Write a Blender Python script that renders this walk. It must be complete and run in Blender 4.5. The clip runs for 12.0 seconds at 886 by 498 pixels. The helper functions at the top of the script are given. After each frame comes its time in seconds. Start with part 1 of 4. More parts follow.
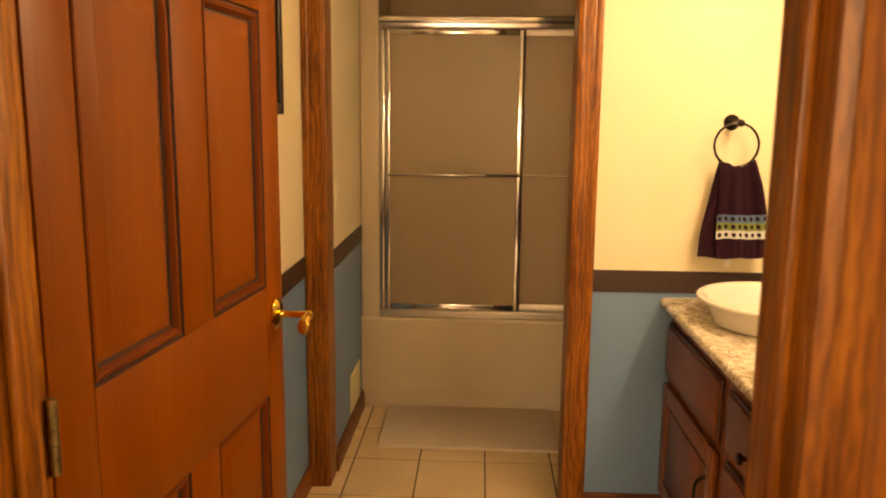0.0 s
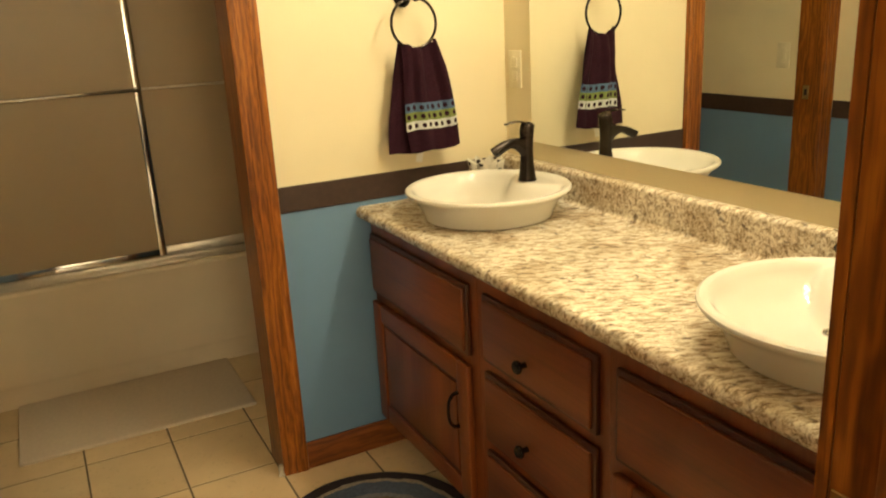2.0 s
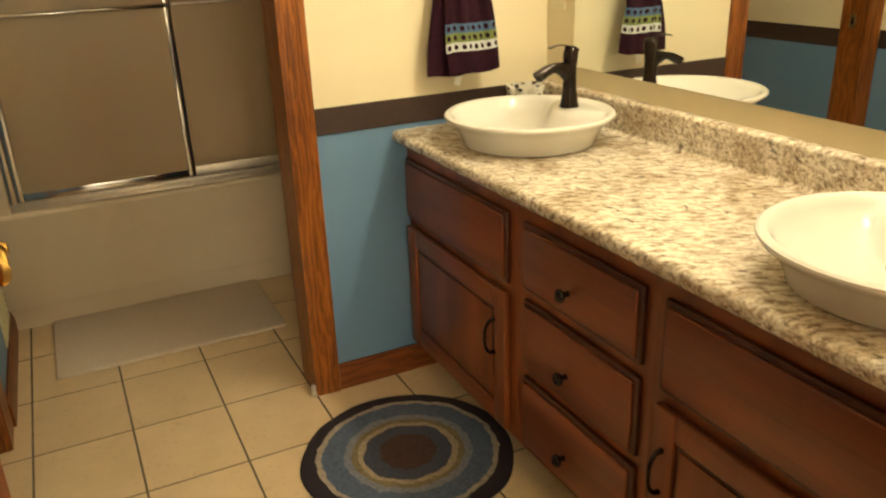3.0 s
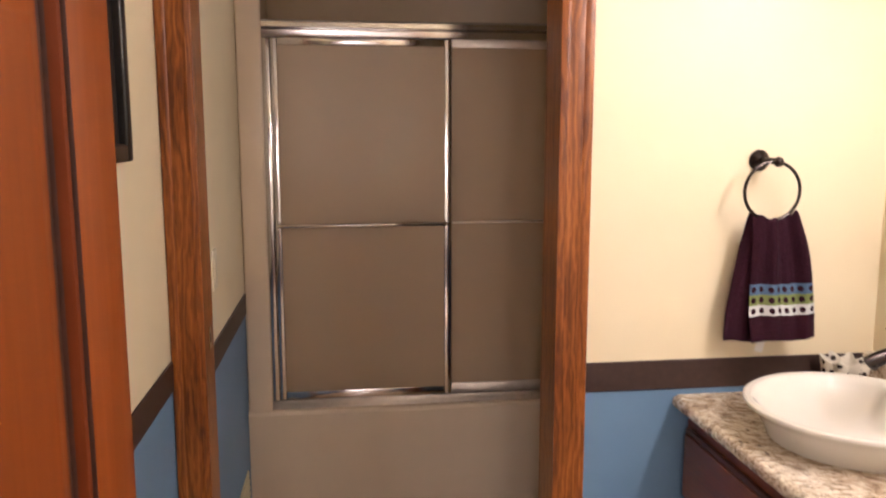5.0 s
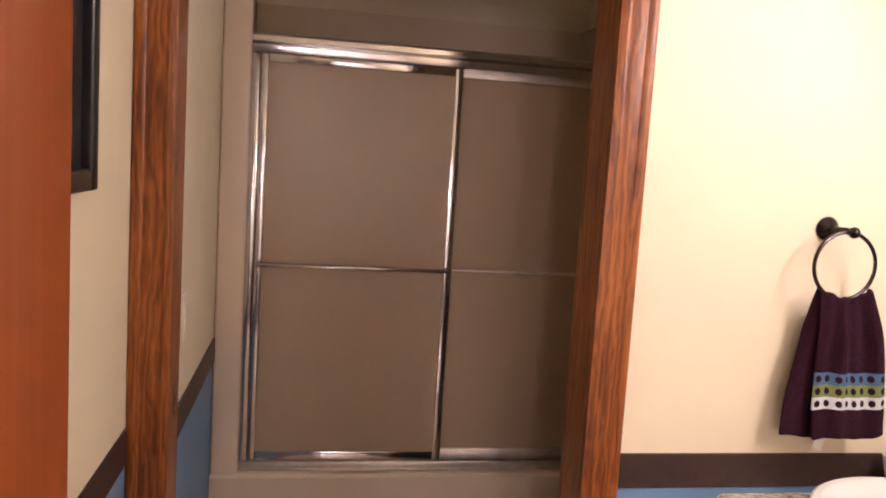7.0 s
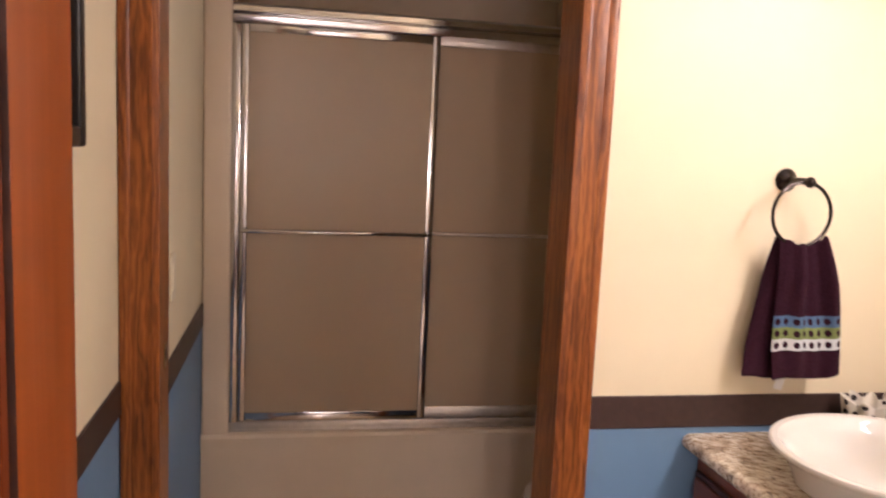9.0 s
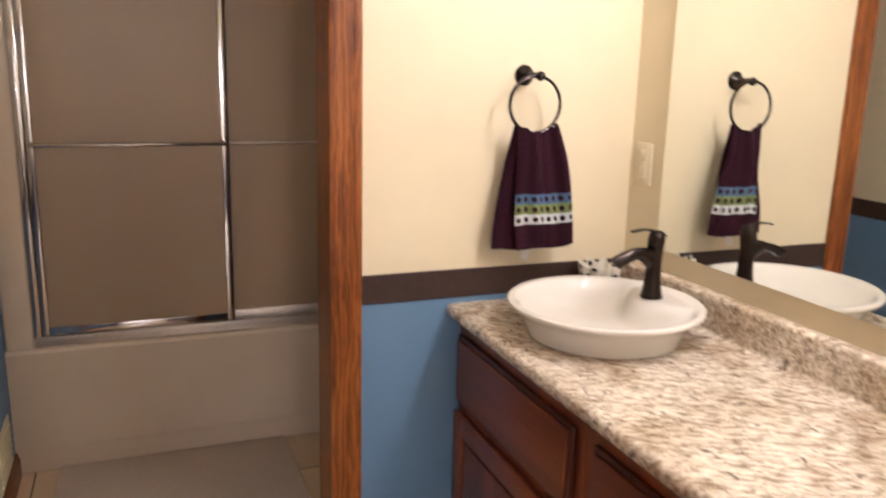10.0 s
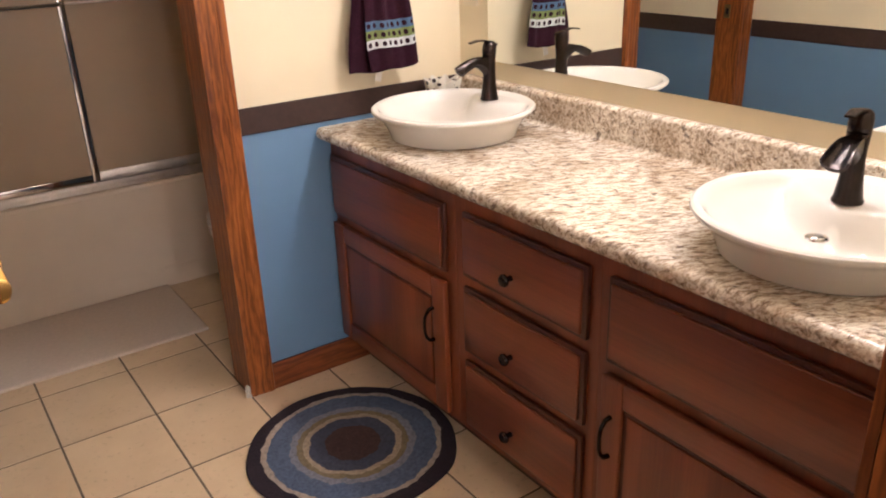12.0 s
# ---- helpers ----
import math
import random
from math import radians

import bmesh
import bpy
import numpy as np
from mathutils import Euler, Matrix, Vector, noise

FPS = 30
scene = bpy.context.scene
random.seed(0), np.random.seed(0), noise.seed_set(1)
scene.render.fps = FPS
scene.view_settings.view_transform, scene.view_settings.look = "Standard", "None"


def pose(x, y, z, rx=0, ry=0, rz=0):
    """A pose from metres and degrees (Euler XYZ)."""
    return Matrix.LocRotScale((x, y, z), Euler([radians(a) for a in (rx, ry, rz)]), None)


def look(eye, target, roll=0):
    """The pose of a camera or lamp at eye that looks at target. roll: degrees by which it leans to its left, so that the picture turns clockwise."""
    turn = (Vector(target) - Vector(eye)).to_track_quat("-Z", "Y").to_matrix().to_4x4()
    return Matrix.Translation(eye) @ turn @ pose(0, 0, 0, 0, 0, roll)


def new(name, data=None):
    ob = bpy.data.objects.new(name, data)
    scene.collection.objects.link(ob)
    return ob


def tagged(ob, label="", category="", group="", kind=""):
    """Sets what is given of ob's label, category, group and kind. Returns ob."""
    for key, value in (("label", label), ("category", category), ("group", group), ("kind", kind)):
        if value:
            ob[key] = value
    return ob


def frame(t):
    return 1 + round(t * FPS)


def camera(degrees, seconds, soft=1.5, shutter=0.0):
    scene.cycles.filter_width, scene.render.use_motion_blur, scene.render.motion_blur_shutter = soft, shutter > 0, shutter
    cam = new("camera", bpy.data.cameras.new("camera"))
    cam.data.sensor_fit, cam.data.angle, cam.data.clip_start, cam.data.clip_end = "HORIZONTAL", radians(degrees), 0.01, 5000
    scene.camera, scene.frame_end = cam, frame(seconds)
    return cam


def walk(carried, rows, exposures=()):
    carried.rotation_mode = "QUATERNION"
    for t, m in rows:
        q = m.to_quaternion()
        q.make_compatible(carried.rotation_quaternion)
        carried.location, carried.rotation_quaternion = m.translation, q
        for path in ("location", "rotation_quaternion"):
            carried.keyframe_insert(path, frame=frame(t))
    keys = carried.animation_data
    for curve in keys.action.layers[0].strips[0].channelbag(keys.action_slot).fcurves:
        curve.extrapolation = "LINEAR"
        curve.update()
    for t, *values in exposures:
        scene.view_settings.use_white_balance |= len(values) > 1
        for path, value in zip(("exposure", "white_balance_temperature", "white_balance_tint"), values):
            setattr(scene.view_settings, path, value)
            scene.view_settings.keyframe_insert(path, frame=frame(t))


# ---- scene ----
cam = camera(58.8, 12.0, soft=1.9, shutter=0.4)
PATH = [
    (0, (0.464, 0.262, 1.438), (0.37, 2.231, 1.098), 0.6),
    (0.5, (0.392, 0.439, 1.414), (0.357, 2.417, 1.118), 0.7),
    (1, (0.325, 0.620, 1.374), (0.666, 2.566, 1.07), -0.1),
    (1.5, (0.312, 0.719, 1.368), (1.055, 2.541, 0.954), -3.2),
    (2, (0.264, 0.753, 1.360), (1.141, 2.477, 0.789), -3.1),
    (2.5, (0.234, 0.763, 1.350), (1.081, 2.447, 0.674), -2.1),
    (2.7, (0.214, 0.775, 1.347), (1.05, 2.427, 0.586), -1.9),
    (4.3, (0.211, 0.948, 1.442), (0.669, 2.857, 1.059), 1.2),
    (4.5, (0.226, 0.978, 1.451), (0.626, 2.907, 1.107), 1.8),
    (5, (0.26, 1.087, 1.486), (0.507, 3.05, 1.194), -0.0),
    (5.5, (0.217, 1.261, 1.51), (0.502, 3.227, 1.275), 1.9),
    (6, (0.177, 1.363, 1.498), (0.495, 3.32, 1.233), 3.0),
    (6.5, (0.171, 1.407, 1.494), (0.501, 3.355, 1.18), 3.7),
    (6.7, (0.178, 1.407, 1.505), (0.518, 3.366, 1.291), 3.6),
    (8.3, (0.166, 1.351, 1.493), (0.473, 3.314, 1.278), 2.6),
    (8.5, (0.183, 1.348, 1.489), (0.474, 3.31, 1.251), 2.3),
    (9, (0.19, 1.318, 1.46), (0.561, 3.266, 1.199), 2.7),
    (9.5, (0.258, 1.24, 1.408), (0.796, 3.141, 1.095), 2.3),
    (10, (0.337, 1.082, 1.423), (1.056, 2.895, 0.982), 1.5),
    (10.5, (0.354, 0.941, 1.448), (1.143, 2.695, 0.899), -0.2),
    (11, (0.234, 0.88, 1.411), (1.173, 2.532, 0.785), -2.5),
    (11.5, (0.134, 0.824, 1.395), (1.183, 2.353, 0.646), -2.0),
    (12, (0.071, 0.82, 1.381), (1.121, 2.339, 0.612), -2.0),
]
EXPOSURES = [(0.0, 0.25, 9800, 20), (0.5, 0.38, 8950, 16), (1.0, 0.38, 7300, 4), (2.0, 0.13, 6800, -4), (2.7, 0.23, 6500, -5), (4.3, 0.33, 5120, 20), (4.7, 0.31, 5120, 22),
             (5.5, 0.26, 5130, 28), (6.0, 0.26, 5150, 32), (8.5, 0.26, 5150, 32), (9.0, 0.28, 5120, 28), (9.5, 0.36, 4950, 23), (10.0, 0.14, 4950, 21),
             (10.5, -0.10, 4950, 20), (11.0, -0.12, 5000, 20), (11.5, 0.15, 4950, 21), (12.0, 0.41, 4930, 22)]
walk(cam, [(t, look(eye, target, roll)) for t, eye, target, roll in PATH], EXPOSURES)

# ---- world and light ----
world = bpy.data.worlds.new("world")
scene.world = world
world.use_nodes = True
world.node_tree.nodes["Background"].inputs["Color"].default_value = (0.02, 0.018, 0.016, 1)
world.node_tree.nodes["Background"].inputs["Strength"].default_value = 0.3

BULB = 138.0  # strength of the bulbs over the mirror
BULB_COLOUR = (1.0, 0.80, 0.56, 1)
LAMP = 113.0  # strength of the unseen bedroom lamps behind the entry

# ---- plan ----
XW, XE = -0.186, 1.641      # west wall, east wall with the mirror
YS, YN = 1.10, 2.95       # south wall with the entry, partition with the cased opening
YT = 3.95                 # front of the bathtub
YB = 4.72                 # back of the bathtub
ZC = 2.42                 # ceiling
T = 0.12                  # partition thickness
OPEN_L, OPEN_R, OPEN_H = -0.100, 0.775, 2.32
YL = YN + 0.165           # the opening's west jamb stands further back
DOOR_L, DOOR_R, DOOR_H = -0.022, 0.769, 2.04
RAIL0, RAIL1 = 0.835, 0.912
CT = 0.82                 # worktop


# ---- materials ----
def mat(name):
    m = bpy.data.materials.new(name)
    m.use_nodes = True
    t = m.node_tree
    return m, t, t.nodes["Principled BSDF"]


def node(t, kind, **props):
    n = t.nodes.new(kind)
    for k, v in props.items():
        n.inputs[k.replace("_", " ")].default_value = v
    return n


def ramp(t, fac, stops):
    r = t.nodes.new("ShaderNodeValToRGB")
    el = r.color_ramp.elements
    while len(el) < len(stops):
        el.new(0.5)
    for e, (p, c) in zip(el, stops):
        e.position, e.color = p, (*c, 1)
    t.links.new(fac, r.inputs["Fac"])
    return r.outputs["Color"]


def coords(t, scale, space="Object"):
    c = t.nodes.new("ShaderNodeTexCoord")
    m = node(t, "ShaderNodeMapping", Scale=scale)
    t.links.new(c.outputs[space], m.inputs["Vector"])
    return m.outputs["Vector"]


def noise_of(t, vec, scale, detail=4.0, rough=0.55, distort=0.0):
    n = node(t, "ShaderNodeTexNoise", Scale=scale, Detail=detail, Roughness=rough, Distortion=distort)
    t.links.new(vec, n.inputs["Vector"])
    return n.outputs["Fac"]


def bump(t, p, fac, strength, dist=0.002):
    b = node(t, "ShaderNodeBump", Strength=strength, Distance=dist)
    t.links.new(fac, b.inputs["Height"])
    t.links.new(b.outputs["Normal"], p.inputs["Normal"])


def mix(t, a, b, fac, kind="MIX"):
    n = t.nodes.new("ShaderNodeMix")
    n.data_type, n.blend_type = "RGBA", kind
    for k, v in ((0, fac), (6, a), (7, b)):
        if isinstance(v, (int, float)):
            n.inputs[k].default_value = v
        elif isinstance(v, tuple):
            n.inputs[k].default_value = (*v, 1)
        else:
            t.links.new(v, n.inputs[k])
    return n.outputs[2]


def math_node(t, op, a, b=0.0, c=0.0):
    n = t.nodes.new("ShaderNodeMath")
    n.operation = op
    for k, v in enumerate((a, b, c)):
        if isinstance(v, (int, float)):
            n.inputs[k].default_value = v
        else:
            t.links.new(v, n.inputs[k])
    return n.outputs[0]


def paint(name, colour, rough=0.55):
    """Rolled wall paint: faint roller stipple and slow mottling."""
    m, t, p = mat(name)
    v = coords(t, (1, 1, 1))
    big = noise_of(t, v, 2.2, 3)
    c = ramp(t, big, [(0.3, tuple(k * 0.94 for k in colour)), (0.7, tuple(min(1, k * 1.04) for k in colour))])
    t.links.new(c, p.inputs["Base Color"])
    p.inputs["Roughness"].default_value = rough
    bump(t, p, noise_of(t, v, 420, 2), 0.18, 0.0012)
    return m


def wood(name, dark, mid, light, axis=2, grain=26.0, contrast=1.0, rough=0.35, coat=0.25, bands=5.0, flame=7.0, along=0.09):
    """Stained wood with long grain along an axis, cathedral bands and fine pores."""
    m, t, p = mat(name)
    s = [1.0, 1.0, 1.0]
    s[axis] = along
    v = coords(t, tuple(s))
    warp = noise_of(t, v, 3.0, 3, 0.6)
    w = node(t, "ShaderNodeTexWave", Scale=bands, Distortion=flame, Detail=3.0, Detail_Scale=1.6)
    w.wave_type, w.bands_direction = "BANDS", "DIAGONAL"
    t.links.new(v, w.inputs["Vector"])
    s2 = [1.0, 1.0, 1.0]
    s2[axis] = 0.03
    v2 = coords(t, tuple(s2))
    fine = noise_of(t, v2, grain * 9, 4, 0.65)
    slow = noise_of(t, coords(t, (1, 1, 1)), 2.4, 3)
    f = math_node(t, "ADD", math_node(t, "MULTIPLY", w.outputs["Fac"], 0.45 * contrast), math_node(t, "MULTIPLY", fine, 0.55))
    f = math_node(t, "ADD", f, math_node(t, "MULTIPLY_ADD", warp, 0.3, -0.15))
    c = ramp(t, f, [(0.22, dark), (0.48, mid), (0.78, light)])
    c = mix(t, c, (0.62, 0.55, 0.5), math_node(t, "MULTIPLY", slow, 0.35), "MULTIPLY")
    t.links.new(c, p.inputs["Base Color"])
    p.inputs["Roughness"].default_value = rough
    p.inputs["Coat Weight"].default_value = coat
    p.inputs["Coat Roughness"].default_value = 0.22
    bump(t, p, fine, 0.15, 0.0008)
    return m


def oak(name, dark, mid, light, axis=2, rough=0.36, across=13.0):
    """Stained oak: long cathedral lines along an axis that open and close slowly, with dark open pores."""
    m, t, p = mat(name)
    c = t.nodes.new("ShaderNodeTexCoord")
    sep = t.nodes.new("ShaderNodeSeparateXYZ")
    t.links.new(c.outputs["Object"], sep.inputs[0])
    a, b = [k for k in range(3) if k != axis]
    u = math_node(t, "MULTIPLY_ADD", sep.outputs[b], 0.83, sep.outputs[a])

    def stretched(along):
        comb = t.nodes.new("ShaderNodeCombineXYZ")
        t.links.new(u, comb.inputs[0])
        t.links.new(math_node(t, "MULTIPLY", sep.outputs[axis], along), comb.inputs[2])
        return comb.outputs[0]

    w = node(t, "ShaderNodeTexWave", Scale=across, Distortion=24.0, Detail=4.0, Detail_Scale=0.8, Detail_Roughness=0.62)
    w.wave_type, w.bands_direction = "BANDS", "X"
    t.links.new(stretched(0.16), w.inputs["Vector"])
    streak = noise_of(t, stretched(0.045), 95, 4, 0.6)
    pores = noise_of(t, stretched(0.022), 420, 3, 0.7)
    board = noise_of(t, stretched(0.25), 7, 2)
    f = math_node(t, "ADD", math_node(t, "MULTIPLY", w.outputs["Fac"], 0.20), math_node(t, "MULTIPLY", streak, 0.62))
    f = math_node(t, "ADD", f, math_node(t, "MULTIPLY_ADD", board, 0.5, -0.20))
    col = ramp(t, f, [(0.27, dark), (0.47, mid), (0.72, light)])
    col = mix(t, col, dark, ramp(t, pores, [(0.34, (0.5, 0.5, 0.5)), (0.45, (0, 0, 0))]))
    t.links.new(col, p.inputs["Base Color"])
    p.inputs["Roughness"].default_value = rough
    p.inputs["Specular IOR Level"].default_value = 0.34
    bump(t, p, pores, 0.2, 0.0008)
    return m


def simple(name, colour, rough=0.5, metal=0.0, grain=0.0, scale=60.0, vary=0.08):
    m, t, p = mat(name)
    v = coords(t, (1, 1, 1))
    n = noise_of(t, v, scale, 4)
    c = ramp(t, n, [(0.3, tuple(k * (1 - vary) for k in colour)), (0.7, tuple(min(1, k * (1 + vary)) for k in colour))])
    t.links.new(c, p.inputs["Base Color"])
    p.inputs["Roughness"].default_value = rough
    p.inputs["Metallic"].default_value = metal
    if grain:
        bump(t, p, noise_of(t, v, scale * 6, 3), grain, 0.001)
    return m


CREAM = paint("cream_paint", (0.75, 0.662, 0.46))
BLUE = paint("blue_paint", (0.135, 0.235, 0.385))
WHITE = paint("ceiling_paint", (0.8, 0.78, 0.72), 0.8)
BEIGE = paint("hall_paint", (0.72, 0.68, 0.60))
RAILBROWN = simple("dark_brown_band", (0.040, 0.021, 0.016), 0.5, vary=0.15)
OAK = oak("stained_oak", (0.100, 0.027, 0.006), (0.222, 0.068, 0.010), (0.365, 0.128, 0.019), 2, 0.36, 16.0)
OAK_FLAT = oak("stained_oak_lengthwise", (0.090, 0.023, 0.006), (0.165, 0.046, 0.010), (0.245, 0.076, 0.016), 0)
OAK_Y = oak("stained_oak_deep", (0.090, 0.023, 0.006), (0.165, 0.046, 0.010), (0.245, 0.076, 0.016), 1)
PINE = wood("orange_door_wood", (0.168, 0.036, 0.0016), (0.207, 0.049, 0.0022), (0.255, 0.068, 0.0035), 2, 12, 0.35, 0.45, 0.04, 2.0)
PINE.node_tree.nodes["Principled BSDF"].inputs["Specular IOR Level"].default_value = 0.18
# the door's pine again, coloured darker to stand in for shade on the mouldings
PINE_SHADE = wood("shaded_moulding_wood", (0.112, 0.021, 0.0022), (0.138, 0.028, 0.003), (0.165, 0.036, 0.004), 2, 12, 0.3, 0.6, 0.0, 2.0)
PINE_SHADE.node_tree.nodes["Principled BSDF"].inputs["Specular IOR Level"].default_value = 0.12
# near-black colour stands in for the shadow in the panel grooves
GROOVE_SHADE = simple("panel_groove_shade", (0.042, 0.0095, 0.003), 0.6, vary=0.25)
MAPLE = wood("cabinet_maple", (0.140, 0.031, 0.0078), (0.212, 0.053, 0.0120), (0.275, 0.076, 0.018), 2, 18, 0.6, 0.38, 0.25, 3.5)
MAPLE_Y = wood("cabinet_maple_lengthwise", (0.140, 0.031, 0.0078), (0.212, 0.053, 0.0120), (0.275, 0.076, 0.018), 1, 18, 0.6, 0.38, 0.25, 3.5)
MAPLE_GLAZE = wood("cabinet_glaze_wood", (0.062, 0.016, 0.006), (0.092, 0.024, 0.008), (0.12, 0.033, 0.010), 2, 18, 0.5, 0.42, 0.2, 3.5)
TOEKICK = simple("toe_kick", (0.05, 0.018, 0.009), 0.6)
CERAMIC = simple("white_ceramic", (0.74, 0.715, 0.66), 0.07, scale=8, vary=0.02)
BRONZE = simple("oil_rubbed_bronze", (0.028, 0.020, 0.017), 0.22, 0.7, scale=40, vary=0.3)
CHROME = simple("chrome", (0.58, 0.56, 0.56), 0.13, 1.0, scale=30, vary=0.05)
CHROME_DULL = simple("dull_aluminium", (0.60, 0.535, 0.46), 0.48, 1.0, scale=30, vary=0.08)
BRASS = simple("polished_brass", (0.80, 0.52, 0.14), 0.14, 1.0, scale=20, vary=0.08)
HINGE = simple("aged_brass", (0.42, 0.33, 0.17), 0.35, 1.0, scale=40, vary=0.2)
FIBREGLASS = simple("almond_fibreglass", (0.66, 0.55, 0.415), 0.26, scale=5, vary=0.03)
BLACK = simple("black_frame", (0.012, 0.011, 0.011), 0.35, vary=0.2)
PLASTIC = simple("almond_plastic", (0.75, 0.68, 0.50), 0.35, vary=0.03)
VENTMETAL = simple("cream_enamel", (0.66, 0.60, 0.38), 0.4, vary=0.05)
CARPET = simple("hall_carpet", (0.13, 0.10, 0.08), 0.95, grain=0.8, scale=90, vary=0.3)
GROUT = simple("grout", (0.15, 0.11, 0.075), 0.9, grain=0.4, scale=90, vary=0.25)
TAGWHITE = simple("tag_fabric", (0.78, 0.76, 0.72), 0.8, vary=0.03)
MATWHITE = simple("white_bath_mat", (0.60, 0.50, 0.405), 0.95, grain=0.2, scale=70, vary=0.05)


def make_tile():
    m, t, p = mat("cream_ceramic_tile")
    v = coords(t, (1, 1, 1))
    info = t.nodes.new("ShaderNodeObjectInfo")
    shift = t.nodes.new("ShaderNodeVectorMath")
    shift.operation = "ADD"
    t.links.new(v, shift.inputs[0])
    t.links.new(info.outputs["Random"], shift.inputs[1])
    n1 = noise_of(t, shift.outputs[0], 5, 5, 0.6)
    c = ramp(t, n1, [(0.3, (0.66, 0.495, 0.30)), (0.7, (0.76, 0.59, 0.375))])
    n2 = noise_of(t, shift.outputs[0], 60, 3)
    c = mix(t, c, (0.46, 0.34, 0.2), math_node(t, "MULTIPLY", math_node(t, "GREATER_THAN", n2, 0.64), 0.3))
    tone = math_node(t, "MULTIPLY_ADD", info.outputs["Random"], 0.12, 0.92)
    comb = t.nodes.new("ShaderNodeCombineColor")
    for k in range(3):
        t.links.new(tone, comb.inputs[k])
    t.links.new(mix(t, c, comb.outputs[0], 1.0, "MULTIPLY"), p.inputs["Base Color"])
    p.inputs["Roughness"].default_value = 0.3
    bump(t, p, noise_of(t, v, 25, 3), 0.08, 0.002)
    return m


def make_granite():
    """Laminate with a cream and brown granite print: short drifting veins, clouds and dark flecks."""
    m, t, p = mat("granite_laminate")
    c0 = t.nodes.new("ShaderNodeTexCoord")
    turn = node(t, "ShaderNodeMapping", Rotation=(0, 0, radians(118)))
    mp = node(t, "ShaderNodeMapping", Scale=(1.0, 0.34, 0.9))
    t.links.new(c0.outputs["Object"], turn.inputs["Vector"])
    t.links.new(turn.outputs["Vector"], mp.inputs["Vector"])
    v = mp.outputs["Vector"]
    a = noise_of(t, v, 96, 6, 0.74, 0.6)
    b = noise_of(t, v, 150, 4, 0.72, 0.6)
    cloud = noise_of(t, coords(t, (1, 0.8, 1)), 9, 4, 0.6, 0.4)
    c1 = ramp(t, a, [(0.375, (0.095, 0.058, 0.036)), (0.45, (0.35, 0.255, 0.16)), (0.50, (0.66, 0.57, 0.44)), (0.565, (0.90, 0.855, 0.75))])
    c2 = ramp(t, b, [(0.37, (0.15, 0.095, 0.06)), (0.48, (0.64, 0.55, 0.42)), (0.58, (0.90, 0.85, 0.74))])
    c = mix(t, c1, c2, 0.35)
    c = mix(t, c, (0.62, 0.53, 0.43), ramp(t, cloud, [(0.47, (0, 0, 0)), (0.64, (0.7, 0.7, 0.7))]), "MULTIPLY")
    spots = noise_of(t, coords(t, (1, 0.6, 0.6)), 46, 3, 0.55, 0.5)
    c = mix(t, c, (0.07, 0.042, 0.035), ramp(t, spots, [(0.63, (0, 0, 0)), (0.69, (0.75, 0.75, 0.75))]))
    t.links.new(c, p.inputs["Base Color"])
    p.inputs["Roughness"].default_value = 0.15
    bump(t, p, b, 0.05, 0.0006)
    return m


def make_rug():
    """Braided rings: dark border, tan, slate blue, grey, gold, blue, brown heart."""
    m, t, p = mat("braided_rug_wool")
    c = t.nodes.new("ShaderNodeTexCoord")
    wob = noise_of(t, coords(t, (1, 1, 1)), 26, 3)
    length = t.nodes.new("ShaderNodeVectorMath")
    length.operation = "LENGTH"
    t.links.new(c.outputs["Object"], length.inputs[0])
    r = math_node(t, "ADD", math_node(t, "DIVIDE", length.outputs["Value"], 0.30), math_node(t, "MULTIPLY_ADD", wob, 0.10, -0.05))
    rings = ramp(t, r, [(0.0, (0.060, 0.028, 0.024)), (0.27, (0.050, 0.055, 0.085)), (0.42, (0.34, 0.27, 0.18)), (0.475, (0.19, 0.145, 0.075)),
                        (0.53, (0.20, 0.20, 0.24)), (0.60, (0.085, 0.115, 0.19)), (0.80, (0.38, 0.31, 0.25)), (0.855, (0.021, 0.012, 0.020))])
    rings.node.color_ramp.interpolation = "CONSTANT"
    yarn = noise_of(t, coords(t, (1, 1, 1)), 120, 4, 0.7)
    col = mix(t, rings, ramp(t, yarn, [(0.3, (0.6, 0.6, 0.6)), (0.7, (1.25, 1.25, 1.25))]), 1.0, "MULTIPLY")
    t.links.new(col, p.inputs["Base Color"])
    p.inputs["Roughness"].default_value = 0.95
    bump(t, p, yarn, 0.9, 0.004)
    return m


